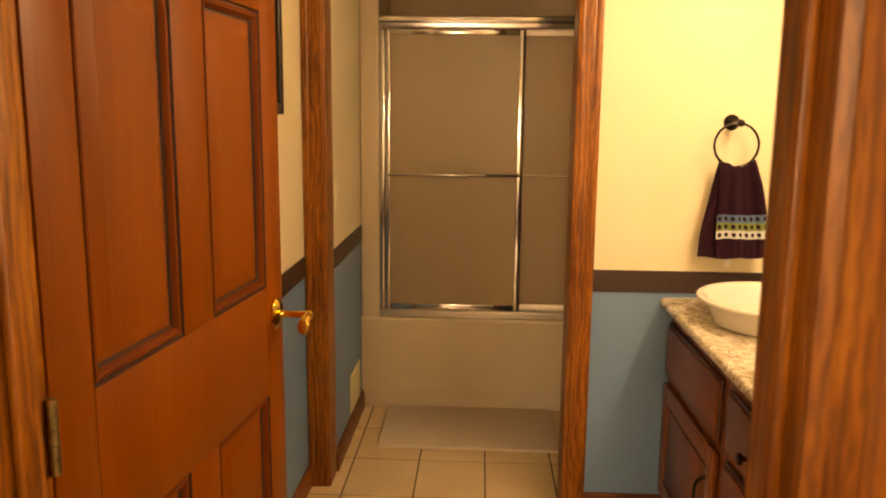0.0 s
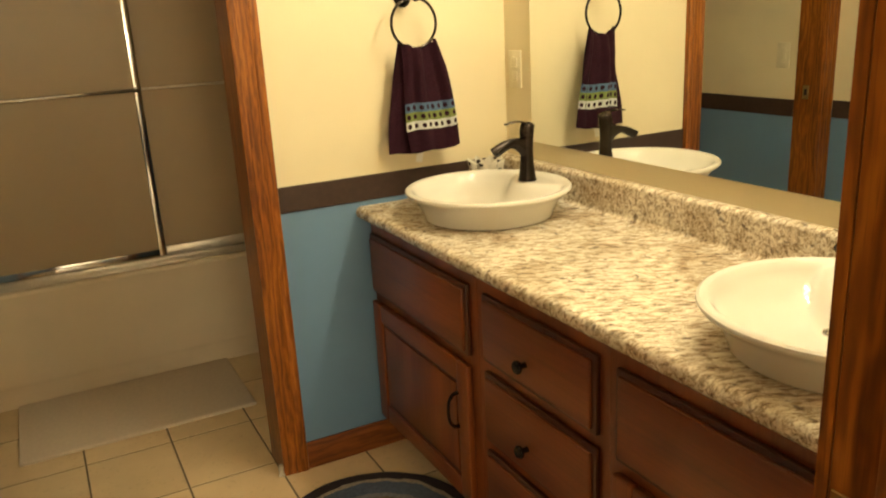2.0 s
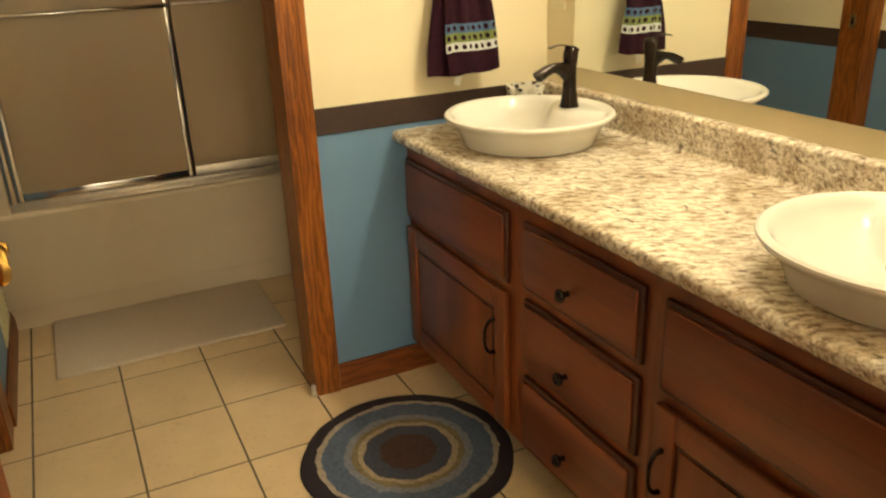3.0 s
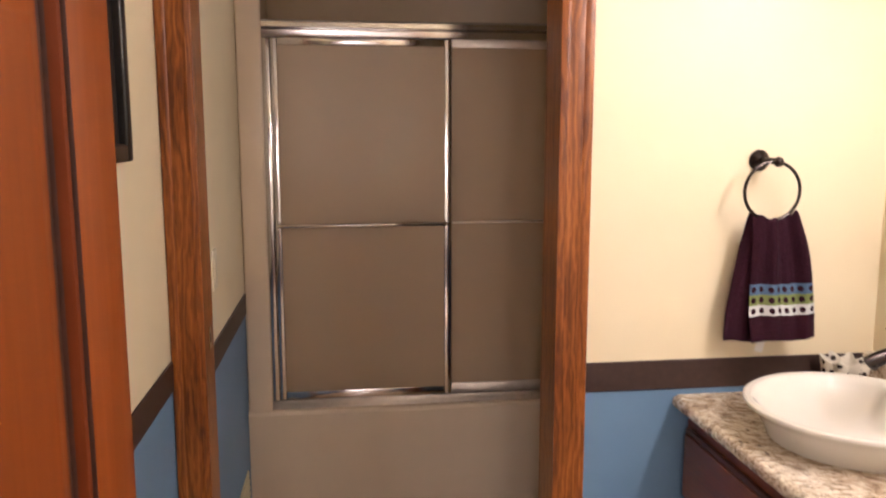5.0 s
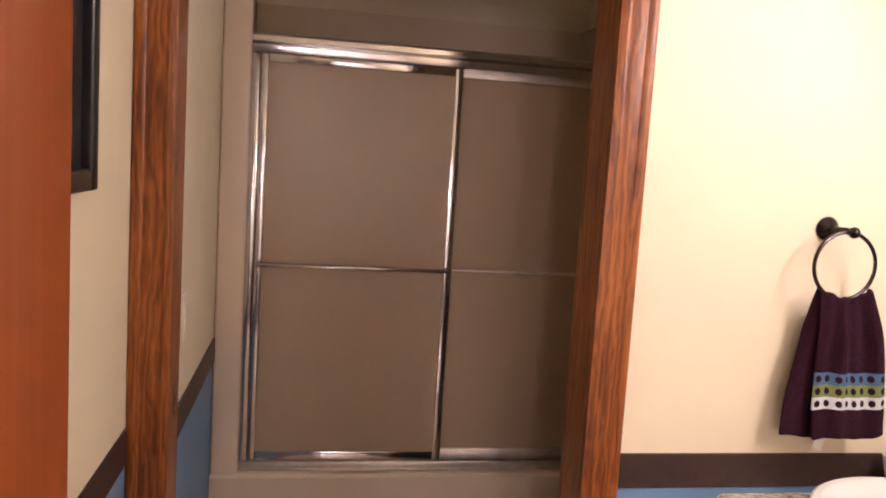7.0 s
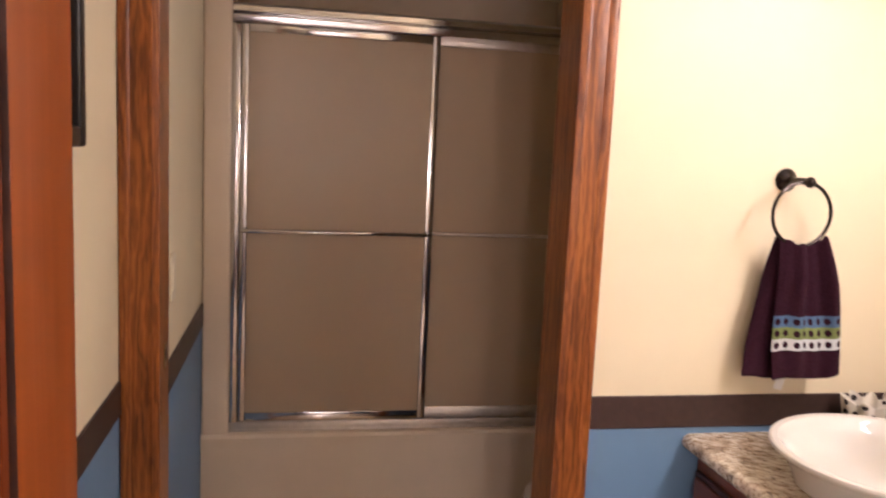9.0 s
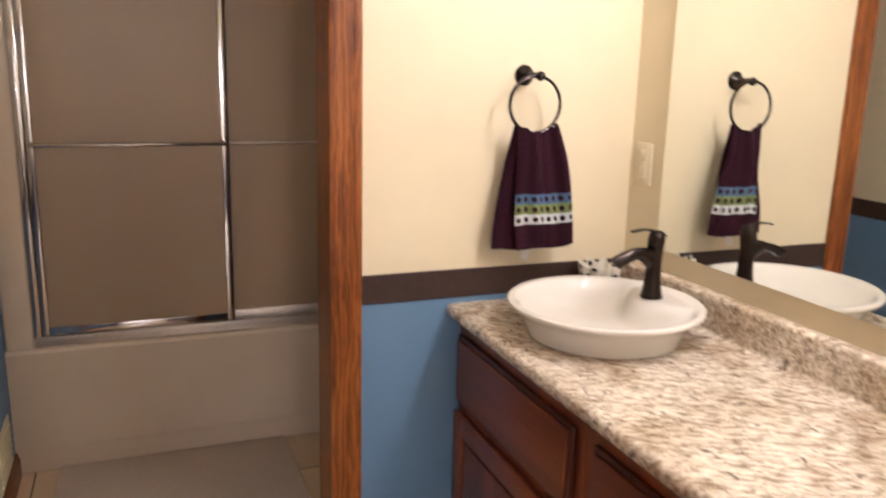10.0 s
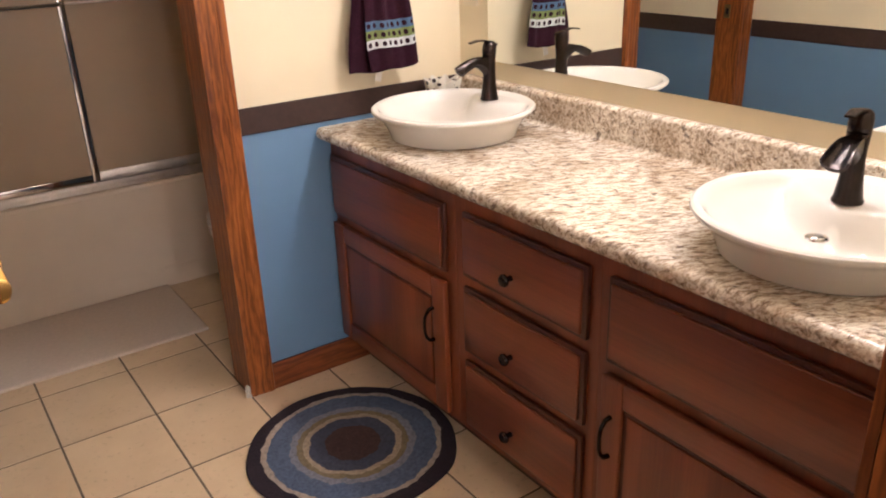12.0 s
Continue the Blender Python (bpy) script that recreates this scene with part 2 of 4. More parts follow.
def make_towel():
    """Dark plum terry with three woven rows of dots on blue, green and white bands."""
    m, t, p = mat("plum_terry")
    uvn = t.nodes.new("ShaderNodeTexCoord")
    sep = t.nodes.new("ShaderNodeSeparateXYZ")
    t.links.new(uvn.outputs["UV"], sep.inputs[0])
    u, v = sep.outputs[0], sep.outputs[1]
    terry = noise_of(t, coords(t, (1, 1, 1)), 260, 3, 0.7)
    plum = ramp(t, terry, [(0.3, (0.014, 0.0032, 0.0075)), (0.7, (0.034, 0.0095, 0.0185))])
    rows = ramp(t, v, [(0.0, (0, 0, 0)), (0.20, (0.50, 0.52, 0.53)), (0.285, (0.165, 0.20, 0.065)), (0.365, (0.075, 0.125, 0.22)), (0.45, (0, 0, 0))])
    rows.node.color_ramp.interpolation = "CONSTANT"
    fu = math_node(t, "SUBTRACT", math_node(t, "FRACT", math_node(t, "MULTIPLY", u, 8.0)), 0.5)
    fv = math_node(t, "SUBTRACT", math_node(t, "FRACT", math_node(t, "DIVIDE", math_node(t, "SUBTRACT", v, 0.20), 0.0833)), 0.5)
    d = math_node(t, "ADD", math_node(t, "MULTIPLY", fu, fu), math_node(t, "MULTIPLY", fv, fv))
    dots = math_node(t, "LESS_THAN", d, 0.080)
    band = math_node(t, "MULTIPLY", math_node(t, "GREATER_THAN", v, 0.20), math_node(t, "LESS_THAN", v, 0.45))
    c = mix(t, rows, plum, dots)
    t.links.new(mix(t, plum, c, band), p.inputs["Base Color"])
    p.inputs["Roughness"].default_value = 0.95
    p.inputs["Sheen Weight"].default_value = 0.0
    p.inputs["Specular IOR Level"].default_value = 0.12
    bump(t, p, terry, 0.7, 0.002)
    return m


def make_glass():
    """Obscure bronze-tinted glass: blurred view through, some light scattered by the stippled face, soft gloss."""
    m, t, p = mat("obscure_bronze_glass")
    t.nodes.remove(p)
    stipple = node(t, "ShaderNodeBump", Strength=0.10, Distance=0.0015)
    t.links.new(noise_of(t, coords(t, (1, 1, 1)), 190, 2), stipple.inputs["Height"])
    see = node(t, "ShaderNodeBsdfRefraction", Color=(0.86, 0.77, 0.63, 1), Roughness=0.03, IOR=1.08)
    dif = node(t, "ShaderNodeBsdfDiffuse", Color=(0.78, 0.62, 0.435, 1))
    tra = node(t, "ShaderNodeBsdfTranslucent", Color=(0.78, 0.63, 0.44, 1))
    scat = node(t, "ShaderNodeMixShader", Fac=0.45)
    t.links.new(dif.outputs[0], scat.inputs[1])
    t.links.new(tra.outputs[0], scat.inputs[2])
    body = node(t, "ShaderNodeMixShader", Fac=0.44)
    t.links.new(see.outputs[0], body.inputs[1])
    t.links.new(scat.outputs[0], body.inputs[2])
    gloss = node(t, "ShaderNodeBsdfAnisotropic", Color=(1, 1, 1, 1), Roughness=0.34)
    t.links.new(stipple.outputs[0], gloss.inputs["Normal"])
    fres = node(t, "ShaderNodeFresnel", IOR=1.45)
    both = node(t, "ShaderNodeMixShader")
    t.links.new(fres.outputs[0], both.inputs[0])
    t.links.new(body.outputs[0], both.inputs[1])
    t.links.new(gloss.outputs[0], both.inputs[2])
    t.links.new(both.outputs[0], t.nodes["Material Output"].inputs["Surface"])
    return m


def make_mirror():
    m, t, p = mat("mirror_silver")
    p.inputs["Base Color"].default_value = (0.86, 0.88, 0.85, 1)
    p.inputs["Metallic"].default_value = 1.0
    p.inputs["Roughness"].default_value = 0.0
    return m


def make_bulb(strength):
    m, t, p = mat("lit_bulb")
    p.inputs["Base Color"].default_value = (0.9, 0.85, 0.75, 1)
    p.inputs["Emission Color"].default_value = BULB_COLOUR
    p.inputs["Emission Strength"].default_value = strength
    return m


def make_cup():
    m, t, p = mat("dotted_ceramic")
    vor = node(t, "ShaderNodeTexVoronoi", Scale=46.0, Randomness=0.55)
    t.links.new(coords(t, (1, 1, 1)), vor.inputs["Vector"])
    c = ramp(t, vor.outputs["Distance"], [(0.30, (0.04, 0.03, 0.03)), (0.36, (0.74, 0.70, 0.60))])
    t.links.new(c, p.inputs["Base Color"])
    p.inputs["Roughness"].default_value = 0.25
    return m


TILE, GRANITE, RUG, TOWEL = make_tile(), make_granite(), make_rug(), make_towel()
GLASS, MIRROR, BULBMAT, LAMPMAT, CUPMAT = make_glass(), make_mirror(), make_bulb(BULB), make_bulb(LAMP), make_cup()


# ---- mesh helpers ----
ORIGIN = {}


def thing(name, at, label, category, group="", kind=""):
    ob = new(name)
    ob.location = at
    ob.empty_display_size = 0.05
    ORIGIN[ob] = Vector(at)
    return tagged(ob, label, category, group, kind)


def mesh_of(name, bm, materials, origin=(0, 0, 0), smooth=True):
    bmesh.ops.translate(bm, verts=bm.verts, vec=-Vector(origin))
    bmesh.ops.recalc_face_normals(bm, faces=bm.faces)
    me = bpy.data.meshes.new(name)
    bm.to_mesh(me)
    bm.free()
    for m in materials if isinstance(materials, (list, tuple)) else [materials]:
        me.materials.append(m)
    if smooth:
        me.shade_smooth()
        me.set_sharp_from_angle(angle=radians(34))
    return me


def part(name, bm, materials, parent, label="", smooth=True):
    o = ORIGIN[parent]
    ob = new(name, mesh_of(name, bm, materials, o, smooth))
    ob.parent = parent
    ORIGIN[ob] = o
    return tagged(ob, label)


def solid(name, bm, materials, at, label, category, group="", kind="", smooth=True):
    """A thing of one mesh."""
    ob = new(name, mesh_of(name, bm, materials, at, smooth))
    ob.location = at
    ORIGIN[ob] = Vector(at)
    return tagged(ob, label, category, group, kind)


def box(bm, x0, x1, y0, y1, z0, z1, bevel=0.0, seg=2, mi=0, m=None):
    vs = [bm.verts.new((x, y, z)) for x in (x0, x1) for y in (y0, y1) for z in (z0, z1)]
    fs = [bm.faces.new([vs[i] for i in q]) for q in ((0, 1, 3, 2), (4, 6, 7, 5), (0, 4, 5, 1), (2, 3, 7, 6), (0, 2, 6, 4), (1, 5, 7, 3))]
    for f in fs:
        f.material_index = mi
    got = vs
    if bevel > 0:
        edges = list({e for f in fs for e in f.edges})
        r = bmesh.ops.bevel(bm, geom=edges, offset=bevel, segments=seg, profile=0.5, affect="EDGES")
        got = list({v for f in r["faces"] for v in f.verts} | {v for v in vs if v.is_valid})
        for f in {f for v in got for f in v.link_faces}:
            f.material_index = mi
    if m is not None:
        bmesh.ops.transform(bm, matrix=m, verts=got)
    return got


def boxed(*args, **kw):
    bm = bmesh.new()
    box(bm, *args, **kw)
    return bm


def lathe(profile, at=(0, 0, 0), seg=40, m=None):
    """A body of revolution round z from (radius, height) rows."""
    bm = bmesh.new()
    rings = []
    for r, z in profile:
        if r < 1e-5:
            rings.append([bm.verts.new((0, 0, z))])
        else:
            rings.append([bm.verts.new((r * math.cos(2 * math.pi * k / seg), r * math.sin(2 * math.pi * k / seg), z)) for k in range(seg)])
    for a, b in zip(rings, rings[1:]):
        for k in range(seg):
            j = (k + 1) % seg
            if len(a) == 1 and len(b) > 1:
                bm.faces.new((a[0], b[k], b[j]))
            elif len(b) == 1 and len(a) > 1:
                bm.faces.new((a[k], a[j], b[0]))
            elif len(a) > 1:
                bm.faces.new((a[k], a[j], b[j], b[k]))
    if m is not None:
        bmesh.ops.transform(bm, matrix=m, verts=bm.verts)
    bmesh.ops.translate(bm, verts=bm.verts, vec=at)
    return bm


def tube(points, radius, seg=12, closed=False, caps=True):
    """A round bar along points; radius may vary along it."""
    bm = bmesh.new()
    pts = [Vector(p) for p in points]
    n = len(pts)
    rad = radius if isinstance(radius, (list, tuple)) else [radius] * n
    rings, ref = [], None
    for i, p in enumerate(pts):
        if closed:
            d = pts[(i + 1) % n] - pts[i - 1]
        else:
            d = pts[min(i + 1, n - 1)] - pts[max(i - 1, 0)]
        d.normalize()
        if ref is None:
            ref = d.orthogonal()
        ref = (ref - d * ref.dot(d)).normalized()
        side = d.cross(ref)
        rings.append([bm.verts.new(p + rad[i] * (math.cos(2 * math.pi * k / seg) * ref + math.sin(2 * math.pi * k / seg) * side)) for k in range(seg)])
    for a, b in list(zip(rings, rings[1:])) + ([(rings[-1], rings[0])] if closed else []):
        for k in range(seg):
            j = (k + 1) % seg
            bm.faces.new((a[k], a[j], b[j], b[k]))
    if not closed and caps:
        bm.faces.new(rings[0]), bm.faces.new(rings[-1])
    return bm


def prism(profile, a, b, axis):
    """A profile of (u, v) rows drawn out along an axis from a to b: x takes (y, z), y takes (x, z), z takes (x, y)."""
    bm = bmesh.new()
    put = {"x": lambda s, u, v: (s, u, v), "y": lambda s, u, v: (u, s, v), "z": lambda s, u, v: (u, v, s)}[axis]
    rows = [[bm.verts.new(put(s, u, v)) for u, v in profile] for s in (a, b)]
    n = len(profile)
    for k in range(n):
        bm.faces.new((rows[0][k], rows[0][(k + 1) % n], rows[1][(k + 1) % n], rows[1][k]))
    bm.faces.new(rows[0]), bm.faces.new(rows[1])
    return bm


def two_tone(bm, x0, x1, y0, y1, top=ZC):
    """A stretch of wall: blue below the band, cream above."""
    mid = (RAIL0 + RAIL1) / 2
    box(bm, x0, x1, y0, y1, -0.02, mid, mi=0)
    box(bm, x0, x1, y0, y1, mid, top, mi=1)


# ---- setting: walls, floor, ceiling ----
def wall(name, stretches, label, materials=(BLUE, CREAM)):
    bm = bmesh.new()
    for s in stretches:
        two_tone(bm, *s)
    return solid(name, bm, list(materials), (0, 0, 0), label, "wall", kind="structure", smooth=False)


wall("wall_west", [(XW - 0.12, XW, YS + 0.0, YB + 0.15)], "cream over blue painted wall behind the open door")
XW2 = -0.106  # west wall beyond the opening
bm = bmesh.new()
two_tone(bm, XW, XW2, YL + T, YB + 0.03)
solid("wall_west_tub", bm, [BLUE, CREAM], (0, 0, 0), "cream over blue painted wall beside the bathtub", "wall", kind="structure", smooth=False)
wall("wall_east", [(XE, XE + 0.12, YS, YB + 0.15)], "cream painted wall behind the mirror and vanity")
bm = bmesh.new()
two_tone(bm, OPEN_R + 0.02, XE, YN, YN + T)
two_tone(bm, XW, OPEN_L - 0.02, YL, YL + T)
box(bm, XW, OPEN_R + 0.02, YN, YN + T, OPEN_H + 0.02, ZC, mi=1)
solid("wall_north_partition", bm, [BLUE, CREAM], (0, 0, 0), "cream over blue partition wall with a cased opening", "wall", kind="structure", smooth=False)
wall("wall_north_back", [(XW, XE, YB + 0.03, YB + 0.15)], "painted wall behind the bathtub")
bm = bmesh.new()
two_tone(bm, DOOR_R + 0.02, XE, YS - T, YS)
two_tone(bm, XW - 0.12, DOOR_L - 0.02, YS - T, YS)
box(bm, DOOR_L - 0.02, DOOR_R + 0.02, YS - T, YS, DOOR_H + 0.02, ZC, mi=1)
solid("wall_south", bm, [BLUE, CREAM], (0, 0, 0), "painted wall with the entry doorway", "wall", kind="structure", smooth=False)
for nm, s in (("wall_bedroom_west", (-1.95, -1.83, -4.6, YS - T)), ("wall_bedroom_east", (2.75, 2.87, -4.6, YS - T)), ("wall_bedroom_south", (-1.95, 2.87, -4.72, -4.6))):
    solid(nm, boxed(*s, -0.02, ZC), BEIGE, (0, 0, 0), "plain beige bedroom wall", "wall", kind="structure", smooth=False)
bm = boxed(-1.95, XW - 0.12, YS - T, YS, -0.02, ZC)
box(bm, XE, 2.87, YS - T, YS, -0.02, ZC)
solid("wall_bedroom_north", bm, BEIGE, (0, 0, 0), "plain beige bedroom wall", "wall", kind="structure", smooth=False)
solid("ceiling", boxed(-1.95, 2.87, -4.72, YB + 0.15, ZC, ZC + 0.1), WHITE, (0, 0, 0), "plain off-white painted ceiling", "ceiling", kind="structure", smooth=False)
floor_ob = solid("floor", boxed(XW - 0.12, XE + 0.12, YS - T / 2, YB + 0.15, -0.12, -0.0016), GROUT, (0, 0, 0), "cream ceramic tile floor with dark grout", "floor", kind="structure", smooth=False)
solid("floor_bedroom", boxed(-1.95, 2.87, -4.72, YS - T / 2, -0.12, 0.0), CARPET, (0, 0, 0), "brown carpeted bedroom floor", "floor", kind="structure", smooth=False)


# brown band round the walls
def band(name, x0, x1, y0, y1):
    solid(name, boxed(x0, x1, y0, y1, RAIL0, RAIL1, bevel=0.0015, seg=1), RAILBROWN, (0, 0, 0), "dark brown flat band at chair-rail height", "trim", kind="structure")


CAS = 0.080  # casing width
band("trim", OPEN_R + CAS, XE, YN - 0.006, YN)
band("trim", XW, XW + 0.006, YS + 0.07, YL - 0.02)
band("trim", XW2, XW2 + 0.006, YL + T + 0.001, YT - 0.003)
band("trim", XE - 0.006, XE, YN + T, YT + 0.005)


# ---- casings and baseboards ----
def casing_profile(width, depth):
    """Moulded casing section: thick rounded outer edge, shallow cove, thin inner edge."""
    rows = [(0, 0), (0, depth * 0.55), (0.10, depth * 0.72), (0.18, depth * 0.80), (0.24, depth * 0.70), (0.30, depth * 0.74), (0.62, depth * 0.90),
            (0.70, depth * 0.82), (0.76, depth * 0.98), (0.88, depth), (0.97, depth * 0.9), (1.0, depth * 0.7), (1.0, 0)]
    return [(u * width if u <= 1 else u, v) for u, v in rows]


def casing(name, inner, outer, face, out, z1, label):
    """An upright casing on a wall face y=face; inner and outer x, standing out by `out` (signed)."""
    w = outer - inner
    prof = [(inner + u / CAS * w, face + v / 0.02 * out) for u, v in casing_profile(CAS, 0.02)]
    return solid(name, prism(prof, 0.0, z1, "z"), OAK, (inner, face, 0), label, "door casing", kind="structure")


def head_casing(name, x0, x1, face, out, z0, label):
    prof = [(face + v / 0.02 * out, z0 + u) for u, v in casing_profile(CAS, 0.02)]
    return solid(name, prism(prof, x0, x1, "x"), OAK_FLAT, (x0, face, z0), label, "door casing", kind="structure")


casing("casing_opening", OPEN_R, OPEN_R + CAS, YN, -0.02, OPEN_H, "stained oak casing with strong grain beside the opening")
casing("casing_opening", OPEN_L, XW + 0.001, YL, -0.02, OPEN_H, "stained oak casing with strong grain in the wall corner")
head_casing("casing_opening_head", XW + 0.002, OPEN_R + CAS, YN, -0.02, OPEN_H, "stained oak head casing over the opening")
casing("casing_opening_back", OPEN_R, OPEN_R + CAS, YN + T, 0.02, OPEN_H, "stained oak casing facing the bathtub")
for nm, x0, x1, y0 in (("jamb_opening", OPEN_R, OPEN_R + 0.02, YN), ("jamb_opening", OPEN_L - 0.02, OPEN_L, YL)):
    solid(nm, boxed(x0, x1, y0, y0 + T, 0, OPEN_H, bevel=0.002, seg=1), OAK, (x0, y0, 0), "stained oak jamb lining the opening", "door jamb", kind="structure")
solid("jamb_opening_head", boxed(OPEN_L - 0.02, OPEN_R + 0.02, YN, YN + T, OPEN_H, OPEN_H + 0.02), OAK_FLAT, (0, YN, OPEN_H), "stained oak lining over the opening", "door jamb", kind="structure")

for face, out, sfx in ((YS, 0.02, ""), (YS - T, -0.02, "_hall")):
    casing("casing_door" + sfx, DOOR_R, DOOR_R + CAS, face, out, DOOR_H, "stained oak casing beside the entry doorway")
    casing("casing_door" + sfx, DOOR_L, DOOR_L - CAS if sfx else XW + 0.001, face, out, DOOR_H, "stained oak casing beside the entry doorway")
    head_casing("casing_door_head" + sfx, DOOR_L - CAS if sfx else XW + 0.002, DOOR_R + CAS, face, out, DOOR_H, "stained oak head casing over the entry")
for nm, x0, x1, s0, s1 in (("jamb_door", DOOR_R, DOOR_R + 0.02, DOOR_R - 0.012, DOOR_R), ("jamb_door", DOOR_L - 0.02, DOOR_L, DOOR_L, DOOR_L + 0.012)):
    bm = boxed(x0, x1, YS - T, YS, 0, DOOR_H, bevel=0.002, seg=1)
    box(bm, s0, s1, YS - 0.085, YS - 0.045, 0, DOOR_H, bevel=0.003)
    solid(nm, bm, OAK, (x0, YS - T, 0), "stained oak jamb with door stop in the entry", "door jamb", kind="structure")
solid("jamb_door_head", boxed(DOOR_L - 0.02, DOOR_R + 0.02, YS - T, YS, DOOR_H, DOOR_H + 0.02), OAK_FLAT, (0, YS, DOOR_H), "stained oak lining over the entry", "door jamb", kind="structure")
strike = thing("strike_plate", (DOOR_R, YS - 0.022, 0.96), "brass strike plate let into the door jamb", "strike plate")
part("plate", boxed(DOOR_R - 0.003, DOOR_R, YS - 0.040, YS - 0.005, 0.93, 0.99, bevel=0.001, seg=1), HINGE, strike)
part("latch_hole", boxed(DOOR_R - 0.0036, DOOR_R - 0.0028, YS - 0.030, YS - 0.014, 0.945, 0.975), BLACK, strike, "dark latch hole")


latch = thing("strike_plate", (OPEN_L, YL + 0.06, 0.95), "aged brass strike plate in the oak jamb of the opening", "strike plate")
part("plate", boxed(OPEN_L, OPEN_L + 0.002, YL + 0.044, YL + 0.076, 0.92, 0.98, bevel=0.0008, seg=1), HINGE, latch)
part("latch_hole", boxed(OPEN_L + 0.0016, OPEN_L + 0.0026, YL + 0.053, YL + 0.067, 0.937, 0.963), BLACK, latch, "dark latch hole")


def baseboard(axis, face, out, a, b, material):
    """A baseboard with a moulded top along x (on a wall y=face) or along y (on a wall x=face)."""
    h = 0.088
    prof = [(face, 0.0), (face + out, 0.0), (face + out, h * 0.72), (face + out * 0.8, h * 0.82), (face + out * 0.62, h * 0.9), (face + out * 0.5, h), (face, h)]
    solid("baseboard", prism(prof, a, b, axis), material, (a, face, 0) if axis == "x" else (face, a, 0), "stained oak baseboard along the wall", "baseboard", kind="structure")


baseboard("x", YN, -0.014, OPEN_R + CAS, 1.209, OAK_FLAT)
baseboard("y", XW, 0.014, YS + 0.022, YL - 0.022, OAK_Y)
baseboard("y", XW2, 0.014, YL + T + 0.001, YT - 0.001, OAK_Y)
baseboard("y", XE, -0.014, YN + T, YT + 0.005, OAK_Y)
baseboard("x", YN + T, 0.014, OPEN_R + CAS, XE - 0.015, OAK_FLAT)
baseboard("x", YS, 0.014, DOOR_R + CAS, 1.125, OAK_FLAT)

# ---- entry door, open against the west wall ----
HX, HY = -0.018, 1.085
EX, EY = 0.053, 1.848
DW = math.hypot(EX - HX, EY - HY)
DTH = 0.035
DM = Matrix.Translation((HX, HY, 0.012)) @ Matrix.Rotation(math.atan2(EY - HY, EX - HX), 4, "Z") @ Matrix.Translation((0, DTH, 0))
door = thing("door_1", (HX, HY, 0.012), "orange stained six-panel wooden door standing open", "door", kind="structure")


def door_part(name, x0, x1, z0, z1, y0=-DTH, y1=0.0, bevel=0.003, material=PINE, label=""):
    bm = boxed(x0, x1, y0, y1, z0, z1, bevel=bevel)
    bmesh.ops.transform(bm, matrix=DM, verts=bm.verts)
    return part(name, bm, material, door, label)


ST, MU = 0.088, 0.108
COLS = ((ST, (DW - MU) / 2), ((DW + MU) / 2, DW - ST))
RAILS = ((0.0, 0.20), (0.86, 1.084), (1.61, 1.71), (1.90, 2.02))
door_part("stile", 0.0, ST, 0.0, 2.02)
door_part("stile", DW - ST, DW, 0.0, 2.02)
for z0, z1 in RAILS:
    door_part("rail", ST, DW - ST, z0, z1, material=PINE)
for (z0, z1), (z2, z3) in zip(RAILS, RAILS[1:]):
    door_part("mullion", COLS[0][1], COLS[1][0], z1, z2)
    for x0, x1 in COLS:
        # raised field with bevelled border, and the sticking round it
        bm = bmesh.new()
        for s in (1, -1):
            def q(u, v, d):
                return bm.verts.new((u, -DTH / 2 + s * d, v))
            loops = []
            for inset, d in ((0.0, 0.004), (0.023, 0.004), (0.050, 0.0135), (0.055, 0.0135)):
                loops.append([q(x0 + inset, z1 + inset, d), q(x1 - inset, z1 + inset, d), q(x1 - inset, z2 - inset, d), q(x0 + inset, z2 - inset, d)])
            for a, b in zip(loops, loops[1:]):
                for k in range(4):
                    bm.faces.new((a[k], a[(k + 1) % 4], b[(k + 1) % 4], b[k]))
            bm.faces.new(loops[-1])
        bmesh.ops.transform(bm, matrix=DM, verts=bm.verts)
        panel = part("panel", bm, PINE, door)
        for s in (1, -1):
            # sticking: a groove, a bead, a groove against the panel; grooves coloured dark as shade
            def ring(inset, d):
                return [(x0 + inset, -DTH / 2 + s * d, z1 + inset), (x1 - inset, -DTH / 2 + s * d, z1 + inset), (x1 - inset, -DTH / 2 + s * d, z2 - inset), (x0 + inset, -DTH / 2 + s * d, z2 - inset)]
            bm = bmesh.new()
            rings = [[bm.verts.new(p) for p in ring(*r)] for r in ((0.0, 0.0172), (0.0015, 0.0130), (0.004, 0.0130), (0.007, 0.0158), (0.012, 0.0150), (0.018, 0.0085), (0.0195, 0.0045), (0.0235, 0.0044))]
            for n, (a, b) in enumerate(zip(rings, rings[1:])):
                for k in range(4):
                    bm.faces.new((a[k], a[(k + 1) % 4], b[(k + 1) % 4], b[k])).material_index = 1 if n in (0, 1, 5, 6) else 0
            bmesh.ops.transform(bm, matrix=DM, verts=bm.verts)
            part("moulding", bm, [PINE_SHADE, GROOVE_SHADE], panel, "reddish panel moulding with shade coloured into it and its grooves")

